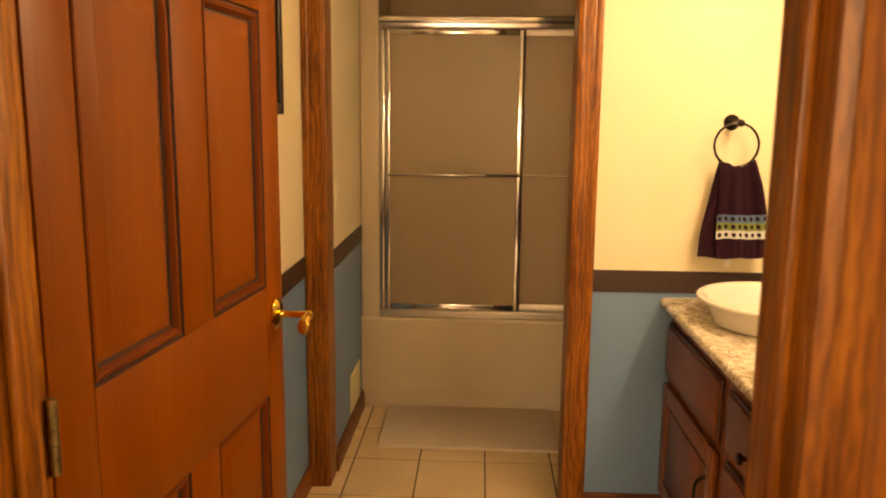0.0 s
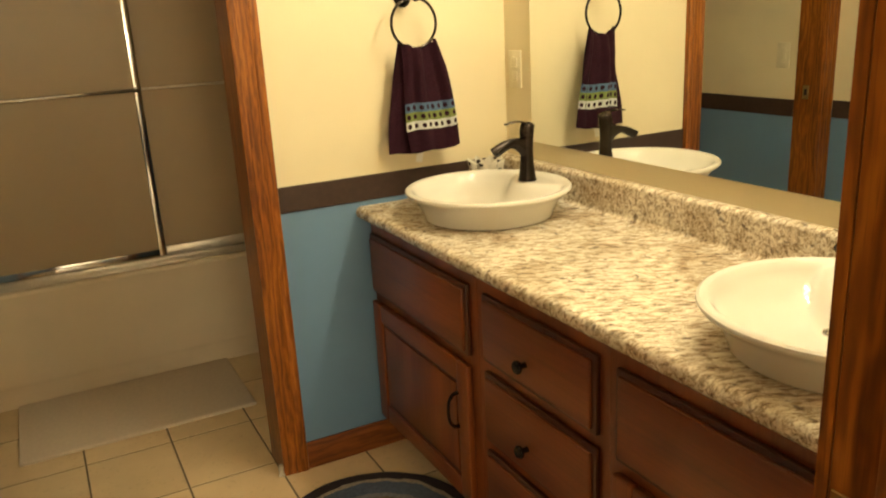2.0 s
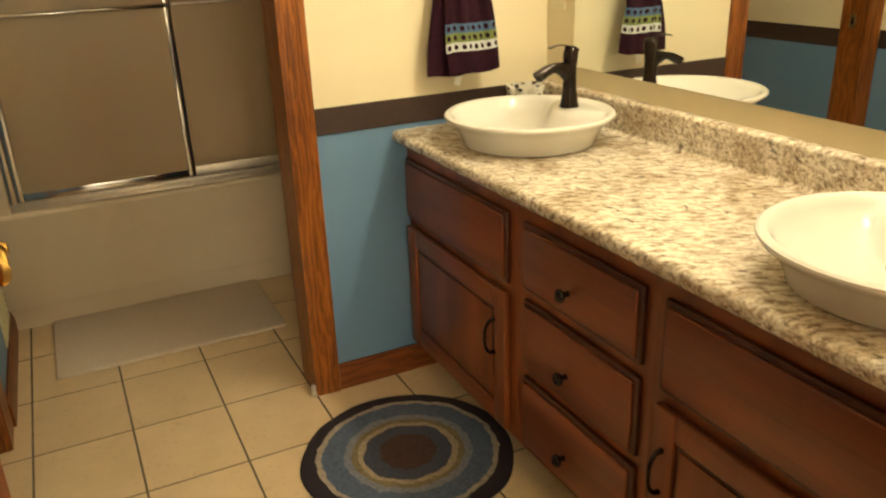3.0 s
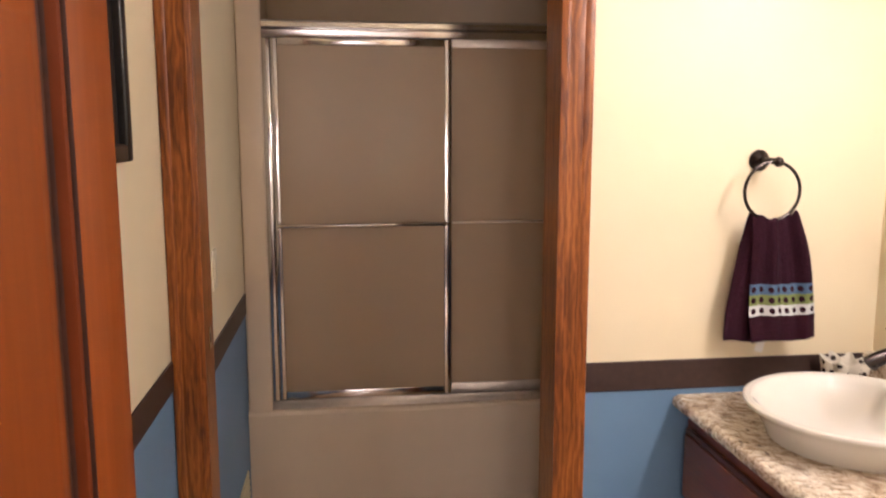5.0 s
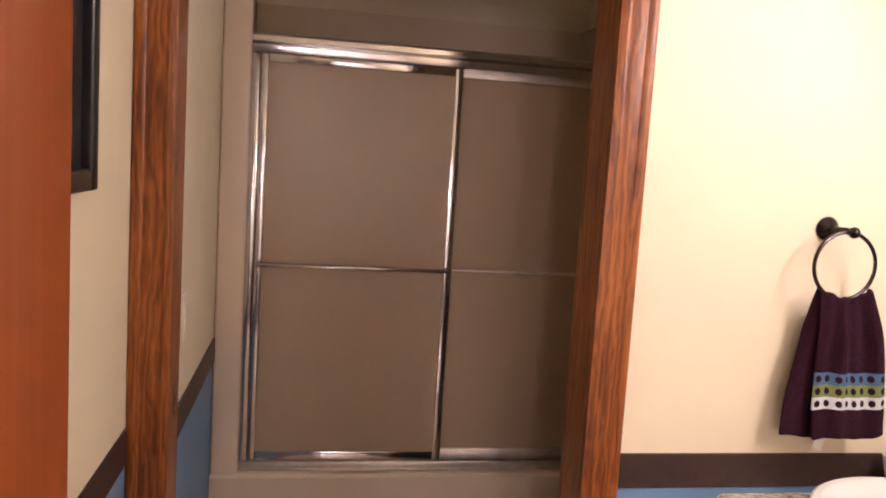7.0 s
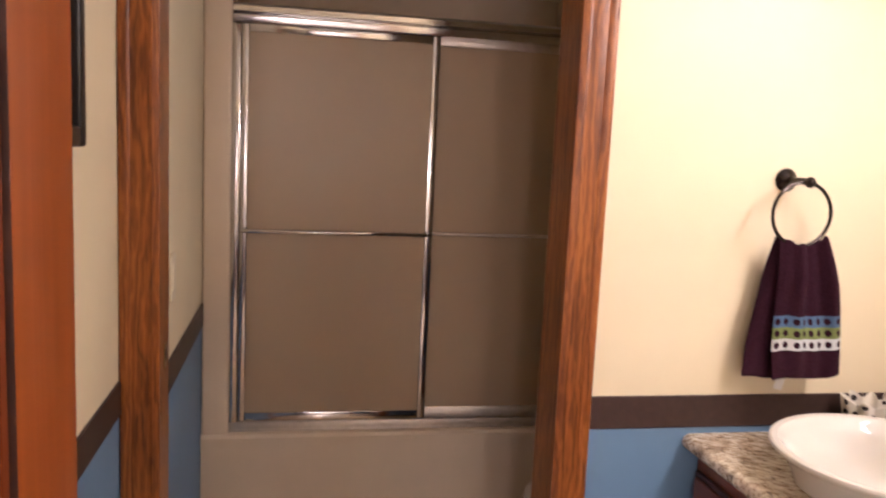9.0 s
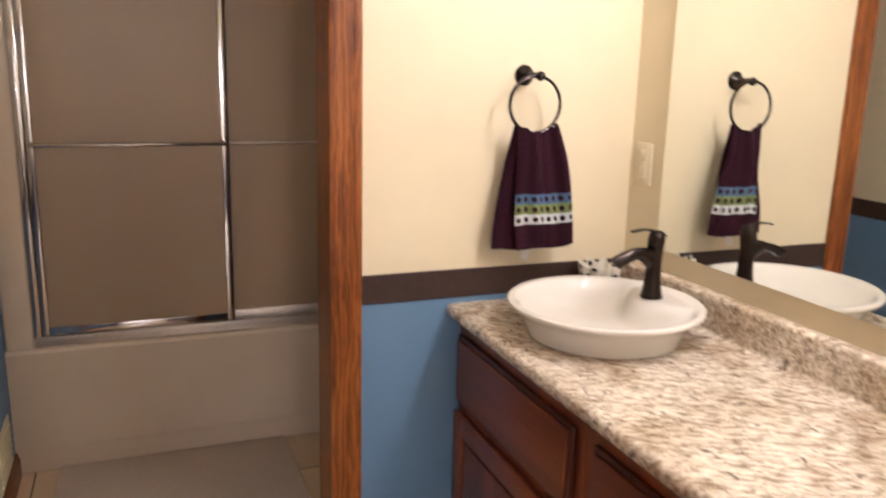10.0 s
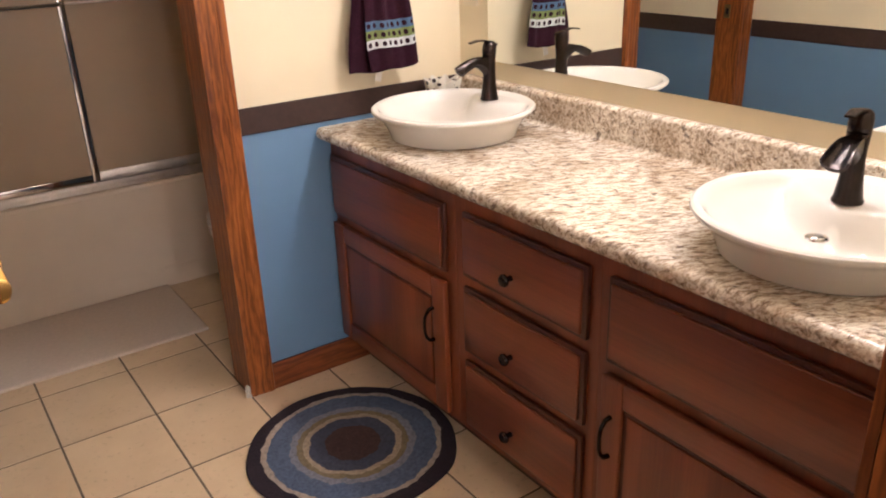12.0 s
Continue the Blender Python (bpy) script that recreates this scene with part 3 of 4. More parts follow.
KX, KZ = DW - 0.044, 1.020
for s in (-1, 1):
    y = 0.0 if s > 0 else -DTH
    m = DM @ Matrix.Translation((KX, y, KZ)) @ Matrix.Rotation(radians(-90 * s), 4, "X")
    rose = part("rosette", lathe([(0, 0), (0.031, 0), (0.032, 0.004), (0.026, 0.009), (0.013, 0.012), (0, 0.012)], seg=28, m=m), BRASS, door, "polished brass rosette")
    part("shaft", lathe([(0.0095, 0.010), (0.0072, 0.016), (0.0066, 0.030), (0.0072, 0.062), (0.0095, 0.067), (0.0100, 0.073), (0.0070, 0.079), (0, 0.080)], seg=24, m=m), BRASS, rose, "polished brass shaft")
    # drooping lever that points toward the hinges and swells at its end
    bm = bmesh.new()
    rows = []
    for i in range(13):
        f = i / 12
        lx, lz = KX + 0.004 - 0.046 * f, KZ - 0.013 * f ** 1.5 + 0.004 * math.sin(math.pi * f)
        w, h = 0.0055 + 0.0070 * f ** 1.6, 0.0070 + 0.0060 * f ** 2
        rows.append([bm.verts.new((lx, y + s * 0.072 + w * math.cos(2 * math.pi * k / 16), lz + h * math.sin(2 * math.pi * k / 16) * (1.0 if math.sin(2 * math.pi * k / 16) > 0 else 1.0 + 0.35 * f))) for k in range(16)])
    for a, b in zip(rows, rows[1:]):
        for k in range(16):
            bm.faces.new((a[k], a[(k + 1) % 16], b[(k + 1) % 16], b[k]))
    tip = bm.verts.new((KX - 0.046, y + s * 0.072, KZ - 0.025))
    root = bm.verts.new((KX + 0.007, y + s * 0.072, KZ))
    for k in range(16):
        bm.faces.new((rows[-1][k], rows[-1][(k + 1) % 16], tip))
        bm.faces.new((rows[0][(k + 1) % 16], rows[0][k], root))
    bmesh.ops.recalc_face_normals(bm, faces=bm.faces)
    bmesh.ops.transform(bm, matrix=DM, verts=bm.verts)
    part("lever", bm, BRASS, rose, "polished brass door lever")
for z in (0.25, 1.06, 1.80):
    bm = bmesh.new()
    for k in range(5):
        bmesh.ops.create_cone(bm, cap_ends=True, segments=14, radius1=0.0065, radius2=0.0065, depth=0.0172,
                              matrix=Matrix.Translation((-0.004, -DTH - 0.004, z - 0.036 + 0.018 * k)))
    box(bm, -0.0025, 0.0005, -DTH, -0.002, z - 0.045, z + 0.045, bevel=0.0008, seg=1)
    bmesh.ops.transform(bm, matrix=DM, verts=bm.verts)
    part("hinge", bm, HINGE, door, "aged brass butt hinge")

# ---- vanity ----
VY0, VY1 = YS + 0.004, YN - 0.004
FX = 1.135   # face frame
BODY_TOP = CT - 0.038
SECTIONS = {"sink_left": (2.30, VY1), "drawers": (1.805, 2.30), "sink_right": (VY0, 1.805)}


def knob_bm(x, y, z):
    m = Matrix.Translation((x, y, z)) @ Matrix.Rotation(radians(-90), 4, "Y")
    return lathe([(0.007, 0), (0.006, 0.008), (0.008, 0.013), (0.0145, 0.018), (0.0155, 0.023), (0.012, 0.028), (0, 0.030)], seg=20, m=m)


def pull_bm(x, y, z0, z1):
    pts = [(x, y, z0), (x - 0.014, y, z0 + 0.002), (x - 0.024, y, z0 + 0.014)]
    pts += [(x - 0.0265 - 0.003 * math.sin(math.pi * k / 6), y, z0 + 0.014 + (z1 - z0 - 0.028) * k / 6) for k in range(1, 6)]
    pts += [(x - 0.024, y, z1 - 0.014), (x - 0.014, y, z1 - 0.002), (x, y, z1)]
    return tube(pts, [0.006, 0.005, 0.0045] + [0.0042] * 5 + [0.0045, 0.005, 0.006], seg=10)


def slab_front(y0, y1, z0, z1):
    """A drawer front with a stepped, rounded edge."""
    bm = boxed(FX - 0.012, FX, y0, y1, z0, z1, bevel=0.004, mi=1)
    box(bm, FX - 0.020, FX - 0.010, y0 + 0.011, y1 - 0.011, z0 + 0.011, z1 - 0.011, bevel=0.005, seg=3)
    return bm


def cabinet_door(parent, y0, y1, z0, z1):
    """Frame and recessed panel."""
    w = 0.058
    leaf = part("door", boxed(FX - 0.012, FX, y0 + 0.004, y1 - 0.004, z0 + 0.004, z1 - 0.004, bevel=0.002), MAPLE_GLAZE, parent)
    for a, b in ((y0, y0 + w), (y1 - w, y1)):
        part("stile", boxed(FX - 0.020, FX - 0.002, a, b, z0, z1, bevel=0.004, seg=3), MAPLE, leaf)
    for a, b in ((z0, z0 + w), (z1 - w, z1)):
        part("rail", boxed(FX - 0.0195, FX - 0.002, y0 + w, y1 - w, a, b, bevel=0.004, seg=3), MAPLE_Y, leaf)
    part("panel", boxed(FX - 0.0165, FX - 0.010, y0 + w + 0.012, y1 - w - 0.012, z0 + w + 0.012, z1 - w - 0.012, bevel=0.003), MAPLE, leaf)
    return leaf


def cabinet_body(parent, y0, y1):
    bm = boxed(FX + 0.02, XE - 0.005, y0, y1, 0.10, BODY_TOP)
    part("body", bm, MAPLE, parent)
    part("face_frame", boxed(FX, FX + 0.02, y0, y1, 0.10, BODY_TOP, bevel=0.001, seg=1), MAPLE, parent)
    part("toe_kick", boxed(FX + 0.075, FX + 0.095, y0, y1, 0.0, 0.10), TOEKICK, parent, "dark recessed toe kick")


for key, (y0, y1) in SECTIONS.items():
    if key == "drawers":
        cab = thing("drawer_cabinet", (FX, (y0 + y1) / 2, 0), "reddish-brown wooden vanity cabinet with three drawers", "cabinet", "vanity cabinets")
        cabinet_body(cab, y0, y1)
        for z0, z1 in ((0.565, 0.735), (0.352, 0.537), (0.125, 0.325)):
            dr = part("drawer_front", slab_front(y0 + 0.028, y1 - 0.04, z0, z1), [MAPLE_Y, MAPLE_GLAZE], cab)
            part("knob", knob_bm(FX - 0.020, (y0 + y1) / 2 + 0.012, (z0 + z1) / 2 - 0.02), BRONZE, dr, "dark bronze round knob")
    else:
        cab = thing("sink_cabinet", (FX, (y0 + y1) / 2, 0), "reddish-brown wooden vanity cabinet with false front and door under a sink", "cabinet", "vanity cabinets")
        cabinet_body(cab, y0, y1)
        a, b = (y0 + 0.035, y1 - 0.012) if key == "sink_left" else (y0 + 0.02, y1 - 0.028)
        part("false_front", slab_front(a, b, 0.545, 0.735), [MAPLE_Y, MAPLE_GLAZE], cab)
        if key == "sink_left":
            leaf = cabinet_door(cab, a, b, 0.118, 0.518)
            part("handle", pull_bm(FX - 0.020, a + 0.052, 0.332, 0.428), BRONZE, leaf, "dark bronze arched pull")
        else:
            leaf = cabinet_door(cab, a, b, 0.118, 0.518)
            part("handle", pull_bm(FX - 0.020, b - 0.030, 0.332, 0.428), BRONZE, leaf, "dark bronze arched pull")

# worktop with rolled front edge and coved backsplash
CX = 1.09
roll = [(CX + 0.019 - 0.019 * math.sin(a), CT - 0.019 + 0.019 * math.cos(a)) for a in [math.pi * k / 10 for k in range(11)]]
prof = [(XE - 0.001, CT)] + roll + [(CX + 0.05, CT - 0.038), (XE - 0.001, CT - 0.038)]
top = thing("worktop", (1.36, 2.02, CT - 0.038), "cream and brown granite-patterned laminate vanity worktop", "worktop")
part("slab", prism(prof, VY0, VY1, "y"), GRANITE, top)
BSX = XE - 0.032
cove = [(BSX - 0.012 + 0.012 * math.sin(a), CT + 0.0125 - 0.012 * math.cos(a)) for a in [math.pi / 2 * k / 4 for k in range(5)]]
nose = [(BSX + 0.012 - 0.012 * math.cos(a), CT + 0.084 + 0.012 * math.sin(a)) for a in [math.pi / 2 * k / 4 for k in range(5)]]
part("backsplash", prism([(BSX - 0.012, CT + 0.0002)] + cove + nose + [(XE - 0.001, CT + 0.096), (XE - 0.001, CT + 0.0002)], VY0, VY1, "y"), GRANITE, top, "coved granite-patterned backsplash")


def sink(cx, cy, front):
    """A round drop-in vessel: sloping outer wall, rounded rim, offset bowl with a flat deck at the back."""
    R, Z0, ZR = 0.231, CT + 0.0005, CT + 0.086
    ob = thing("vessel_sink", (cx, cy, Z0), "round white ceramic vessel sink standing on the worktop", "sink", "sinks on the vanity")
    bm = bmesh.new()
    seg = 96
    rows = [(0.172, Z0), (0.178, Z0 + 0.003), (0.186, Z0 + 0.025), (0.201, Z0 + 0.050), (0.217, Z0 + 0.066), (R - 0.003, ZR - 0.013), (R, ZR - 0.008), (R - 0.001, ZR - 0.003), (R - 0.006, ZR)]

    def inner(r, a):
        x = r * math.cos(a)
        k = max(0.0, min(1.0, (r - 0.03) / (R - 0.03 - 0.016)))
        depth = 0.080 * (1 - k ** 3.2)
        deck = 1 / (1 + math.exp(-(x - front - 4.5 * (r * math.sin(a)) ** 2) / 0.009))
        d = depth * (1 - deck) + 0.006 * deck
        edge = min(1.0, (R - 0.012 - r) / 0.02) if r < R - 0.012 else 0.0
        return ZR - 0.001 - max(0.0, d) * max(0.0, edge)

    rings = [[bm.verts.new((r * math.cos(2 * math.pi * k / seg), r * math.sin(2 * math.pi * k / seg), z)) for k in range(seg)] for r, z in rows]
    for i in range(34):
        r = R - 0.011 - (R - 0.011 - 0.02) * (i / 33)
        rings.append([bm.verts.new((r * math.cos(2 * math.pi * k / seg), r * math.sin(2 * math.pi * k / seg), inner(r, 2 * math.pi * k / seg))) for k in range(seg)])
    for a, b in zip(rings, rings[1:]):
        for k in range(seg):
            bm.faces.new((a[k], a[(k + 1) % seg], b[(k + 1) % seg], b[k]))
    bm.faces.new(rings[-1])
    bm.faces.new(list(reversed(rings[0])))
    bmesh.ops.translate(bm, verts=bm.verts, vec=(cx, cy, 0))
    bowl = part("bowl", bm, CERAMIC, ob)
    zb = inner(0.02, 0.0)
    part("drain", lathe([(0, 0.0045), (0.009, 0.005), (0.012, 0.0035), (0.014, 0.001), (0.016, 0.003), (0.019, 0.0025), (0.020, 0.0)], (cx - 0.035, cy - 0.004, zb + 0.001), 28), CHROME, bowl, "chrome pop-up drain")
    return ZR - 0.007


def faucet(px, py, pz, turn=0.0, k=1.02):
    """Dark single-lever vessel faucet with a flared column, an arched trough spout and a thin curled lever."""
    fx, fy, z = 0.0, 0.0, 0.0
    at = Matrix.Translation((px, py, pz)) @ Matrix.Rotation(radians(turn), 4, "Z") @ Matrix.Scale(k, 4)

    def piece(name, bm, label=""):
        bmesh.ops.transform(bm, matrix=at, verts=bm.verts)
        part(name, bm, BRONZE, ob, label)

    ob = thing("faucet", (px, py, pz), "oil-rubbed bronze single-lever faucet standing on the sink deck", "faucet", "faucets at the sinks")
    piece("base", lathe([(0, 0), (0.0265, 0), (0.0268, 0.003), (0.0255, 0.006), (0, 0.006)], (fx, fy, z), 32))
    prof = [(0.0250, 0.006), (0.0235, 0.014), (0.0212, 0.030), (0.0190, 0.050), (0.0178, 0.072), (0.0178, 0.092), (0.0188, 0.110), (0.0198, 0.122), (0.0198, 0.1235), (0, 0.1235)]
    piece("column", lathe(prof, (fx, fy, z), 32))
    # waterfall spout: one arched body that springs from the column and opens into a wide trough
    bm = bmesh.new()
    rows = []
    n = 18
    for i in range(n + 1):
        q = i / n
        x = fx - 0.004 - 0.100 * q
        ztop = z + 0.116 + 0.006 * math.sin(math.pi * q) - 0.020 * q * q
        zbot = z + 0.046 + 0.050 * (1 - (1 - min(1.0, q / 0.62)) ** 2.4) - 0.022 * max(0.0, q - 0.5) ** 1.2 * 2
        zbot = min(zbot, ztop - 0.020)
        w = 0.0150 + 0.0085 * q ** 1.3
        deep = 0.003 + 0.0140 * min(1.0, q * 1.5)
        sec = []
        for k in range(11):
            u = math.pi * k / 10
            sec.append((w * math.cos(u), ztop + (zbot - ztop) * math.sin(u) ** 0.8))
        for k in range(10, -1, -1):
            u = math.pi * k / 10
            sec.append(((w - 0.003) * math.cos(u), ztop + 0.0008 - min(deep, (ztop - zbot) - 0.005) * math.sin(u)))
        lean = -0.35 * q * q
        rows.append([bm.verts.new((x + (v - ztop) * math.sin(lean), fy + u, v)) for u, v in sec])
    for a, b in zip(rows, rows[1:]):
        for k in range(len(a)):
            j = (k + 1) % len(a)
            bm.faces.new((a[k], a[j], b[j], b[k]))
    bm.faces.new(rows[0]), bm.faces.new(rows[-1])
    piece("spout", bm, "open arched trough spout")
    # handle head, leaning back a little, with a thin lever that curls forward from its top
    tip = Matrix.Translation((fx, fy, z + 0.124)) @ Matrix.Rotation(radians(5), 4, "Y")
    piece("handle_head", lathe([(0, 0), (0.0188, 0), (0.0200, 0.002), (0.0203, 0.012), (0.0196, 0.024), (0.0172, 0.033), (0.011, 0.0385), (0, 0.040)], seg=32, m=tip))
    bm = bmesh.new()
    rows = []
    for i in range(13):
        q = i / 12
        x = fx + 0.019 - 0.086 * q
        zz = z + 0.150 + 0.0165 * math.sin(math.pi * min(1.0, q * 1.15) * 0.62) - 0.004 * q ** 4
        w = 0.0150 - 0.0062 * q
        th = 0.0065 - 0.0035 * min(1.0, q * 1.6)
        rows.append([bm.verts.new((x, fy + u, zz + v)) for u, v in ((-w, 0), (-w * 0.9, th * 0.7), (0, th), (w * 0.9, th * 0.7), (w, 0), (w * 0.6, -th * 0.5), (-w * 0.6, -th * 0.5))])
    for a, b in zip(rows, rows[1:]):
        for k in range(7):
            bm.faces.new((a[k], a[(k + 1) % 7], b[(k + 1) % 7], b[k]))
    bm.faces.new(rows[0]), bm.faces.new(rows[-1])
    piece("lever", bm, "thin curled lever")


SINKS = ((1.355, 2.603, 0.137, 0), (1.340, 1.482, 0.070, 11))
for sx, sy, back, turn in SINKS:
    deck = sink(sx, sy, back - 0.048)
    faucet(sx + back, sy + 0.008, deck, turn)

# dotted dish in the corner of the worktop
cup = thing("dotted_dish", (1.51, 2.872, CT), "small fluted cream dish with dark dots on the worktop corner", "dish")
dish_bm = lathe([(0, 0.0), (0.036, 0.0), (0.040, 0.004), (0.050, 0.060), (0.054, 0.098), (0.051, 0.099), (0.047, 0.060), (0.036, 0.008), (0, 0.006)], (1.51, 2.872, CT + 0.0005), 64)
for v in dish_bm.verts:
    d = Vector((v.co.x - 1.51, v.co.y - 2.872, 0))
    lift = max(0.0, (v.co.z - CT - 0.02) / 0.08)
    v.co += d * 0.16 * lift * math.cos(8 * math.atan2(d.y, d.x))
    v.co.z += 0.006 * lift * math.cos(8 * math.atan2(d.y, d.x))
part("dish", dish_bm, CUPMAT, cup, "fluted dish wall")

# ---- mirror and what hangs on the east wall ----
MY0, MY1, MZ0, MZ1 = YS + 0.03, 2.795, 0.972, 1.93
mirror = thing("wall_mirror", (XE - 0.006, (MY0 + MY1) / 2, MZ0), "large frameless wall mirror above the vanity", "mirror")
part("backing", boxed(XE - 0.0045, XE, MY0 + 0.002, MY1 - 0.002, MZ0 + 0.002, MZ1 - 0.002), BLACK, mirror)
part("glass", boxed(XE - 0.008, XE - 0.0045, MY0, MY1, MZ0, MZ1, bevel=0.0012, seg=1), MIRROR, mirror, smooth=False)
plate = thing("outlet_plate", (XE, 2.887, 1.19), "almond plastic outlet plate on the narrow wall strip", "outlet")
part("cover", boxed(XE - 0.006, XE, 2.852, 2.922, 1.133, 1.247, bevel=0.0025), PLASTIC, plate)
for z in (1.168, 1.212):
    part("socket", boxed(XE - 0.0085, XE - 0.005, 2.871, 2.903, z - 0.015, z + 0.015, bevel=0.003), PLASTIC, plate)
switch = thing("switch_plate", (XW2, 3.31, 1.05), "almond plastic switch plate on the cream wall", "light switch")
part("cover", boxed(XW2, XW2 + 0.006, 3.275, 3.345, 1.052, 1.166, bevel=0.0025), PLASTIC, switch)
part("rocker", boxed(XW2 + 0.004, XW2 + 0.0085, 3.294, 3.326, 1.076, 1.142, bevel=0.002), PLASTIC, switch)
light = thing("vanity_light", (XE, 1.84, 2.10), "bronze vanity light bar with lit round bulbs", "wall lamp")
part("back_plate", boxed(XE - 0.025, XE, 1.36, 2.32, 2.055, 2.145, bevel=0.006), BRONZE, light)
for k in range(4):
    y = 1.48 + 0.24 * k
    arm = part("arm", tube([(XE - 0.02, y, 2.10), (XE - 0.09, y, 2.115), (XE - 0.135, y, 2.085), (XE - 0.14, y, 2.06)], 0.008, 10), BRONZE, light)
    part("socket", lathe([(0, 0.045), (0.020, 0.045), (0.022, 0.0), (0, 0.0)], (XE - 0.14, y, 2.022), 20), BRONZE, arm)
    part("bulb", lathe([(0, -0.044), (0.016, -0.041), (0.031, -0.031), (0.042, -0.014), (0.044, 0.0), (0.041, 0.016), (0.030, 0.032), (0.017, 0.043), (0.015, 0.052), (0, 0.052)], (XE - 0.14, y, 1.972), 24), BULBMAT, arm, "lit warm globe bulb")



def pendant(x, y, k):
    ob = thing("unseen_pendant_lamp", (x, y, ZC), "unseen frosted glass bowl pendant lamp lighting the tub from the bedroom", "ceiling lamp", "bedroom pendants")
    part("canopy", lathe([(0, 0), (0.07, 0), (0.065, -0.02), (0.02, -0.03), (0, -0.03)], (x, y, ZC), 28), BRONZE, ob)
    part("rod", tube([(x, y, ZC - 0.02), (x, y, 1.95)], 0.007, 10), BRONZE, ob)
    bowl = [(0, -0.16), (0.10, -0.145), (0.20, -0.095), (0.26, 0.0), (0.27, 0.05), (0.14, 0.09), (0, 0.10)]
    part("bowl", lathe([(r * k, h * k) for r, h in bowl], (x, y, 1.88), 36), LAMPMAT, ob, "lit frosted bowl")


# bedroom lamp out of view, inferred from its glow on the shower glass
pendant(0.12, -3.2, 0.72)
# second bowl, added out of view as fill for the right shower panel
pendant(-0.74, -3.2, 0.88)

# ---- towel ring and towel ----
RX, RY, RZ = 1.290, YN, 1.418
ring = thing("towel_ring", (RX, RY, RZ), "dark bronze towel ring on the cream wall", "towel ring")
m = Matrix.Translation((RX, RY, RZ)) @ Matrix.Rotation(radians(90), 4, "X")
part("rosette", lathe([(0, 0), (0.026, 0), (0.027, 0.004), (0.023, 0.009), (0.016, 0.013), (0.009, 0.018), (0.008, 0.050), (0, 0.050)], seg=28, m=m), BRONZE, ring)
part("arm", tube([(RX, RY - 0.040, RZ), (RX + 0.002, RY - 0.060, RZ + 0.001), (RX + 0.006, RY - 0.074, RZ - 0.001)], [0.008, 0.008, 0.008], 12), BRONZE, ring)
part("ball", lathe([(0.0125 * math.sin(math.pi * k / 12), -0.0125 * math.cos(math.pi * k / 12)) for k in range(13)], (RX + 0.007, RY - 0.080, RZ - 0.001), 20), BRONZE, ring)
RR, RCX, RCZ = 0.071, 1.289, 1.346
RD = 0.074   # the ring's distance from the wall
part("ring", tube([(RCX + RR * math.sin(2 * math.pi * k / 48), RY - RD, RCZ + RR * math.cos(2 * math.pi * k / 48)) for k in range(48)], 0.0042, 10, closed=True), BRONZE, ring)


def hanging_towel():
    """Hand towel gathered in the ring: front and back falls with soft pleats, wider toward the hem."""
    bm = bmesh.new()
    uv = bm.loops.layers.uv.new("UVMap")
    nu, nv = 44, 40
    ob = thing("hand_towel", (1.32, YN - 0.05, 0.97), "dark plum hand towel with dotted blue, green and white bands", "towel")
    for fall, (ztop, zhem, off, x_shift) in enumerate(((1.298, 0.982, -1, 0.0), (1.296, 0.970, 1, -0.058))):
        grid = []
        for j in range(nv + 1):
            s = j / nv
            z = ztop + (zhem - ztop) * s
            half = 0.056 + 0.022 * min(1.0, s * 1.25) ** 0.8 + 0.006 * s
            cx = RCX + 0.008 + 0.036 * s + x_shift * s
            row = []
            for i in range(nu + 1):
                u = i / nu
                a = (u - 0.5) * 2
                fold = 0.014 * math.sin(u * 10.5 + 0.6 + fall + 0.8 * s) * (1 - 0.72 * s) + 0.006 * (1 - 0.6 * s) * math.sin(u * 23 + s * 2.6 + 1.4)
                gather = (1 - s) ** 2
                y = YN - RD + off * (0.005 + 0.011 * min(1, s * 4)) + fold * (0.4 + 0.6 * min(1, s * 3))
                y = min(y, YN - 0.012 - 0.004 * fall)
                zz = z - 0.010 * s * (1 - u) * (fall == 0) + gather ** 2 * (0.024 * abs(a) ** 2.2 - 0.020 + 0.003 * math.cos(a * 11)) + 0.004 * math.sin(u * 7 + fall) * s
                row.append((bm.verts.new((cx + half * a + 0.003 * math.sin(s * 6 + u * 5), y, zz)), (u, 1 - s if fall == 0 else 1 - 0.5 * s)))
            grid.append(row)
        for j in range(nv):
            for i in range(nu):
                q = (grid[j][i], grid[j][i + 1], grid[j + 1][i + 1], grid[j + 1][i])
                f = bm.faces.new([v for v, _ in q])
                for lp, (_, c) in zip(f.loops, q):
                    lp[uv].uv = c
        if fall == 0:
            front_top = [v for v, _ in grid[0]]
        else:
            for i in range(nu):
                f = bm.faces.new((front_top[i], front_top[i + 1], grid[0][i + 1][0], grid[0][i][0]))
                for lp in f.loops:
                    lp[uv].uv = (0.5, 0.99)
    cloth = part("cloth", bm, TOWEL, ob)
    tag = boxed(-0.011, 0.011, -0.0006, 0.0006, -0.034, 0.0, m=Matrix.Translation((1.298, YN - 0.050, 0.972)) @ Matrix.Rotation(radians(14), 4, "Y"))
    part("tag", tag, TAGWHITE, cloth, "small white sewn-in tag")
    sol = cloth.modifiers.new("thickness", "SOLIDIFY")
    sol.thickness, sol.offset = 0.005, 0.0
    sub = cloth.modifiers.new("soft", "SUBSURF")
    sub.levels = sub.render_levels = 1


hanging_towel()

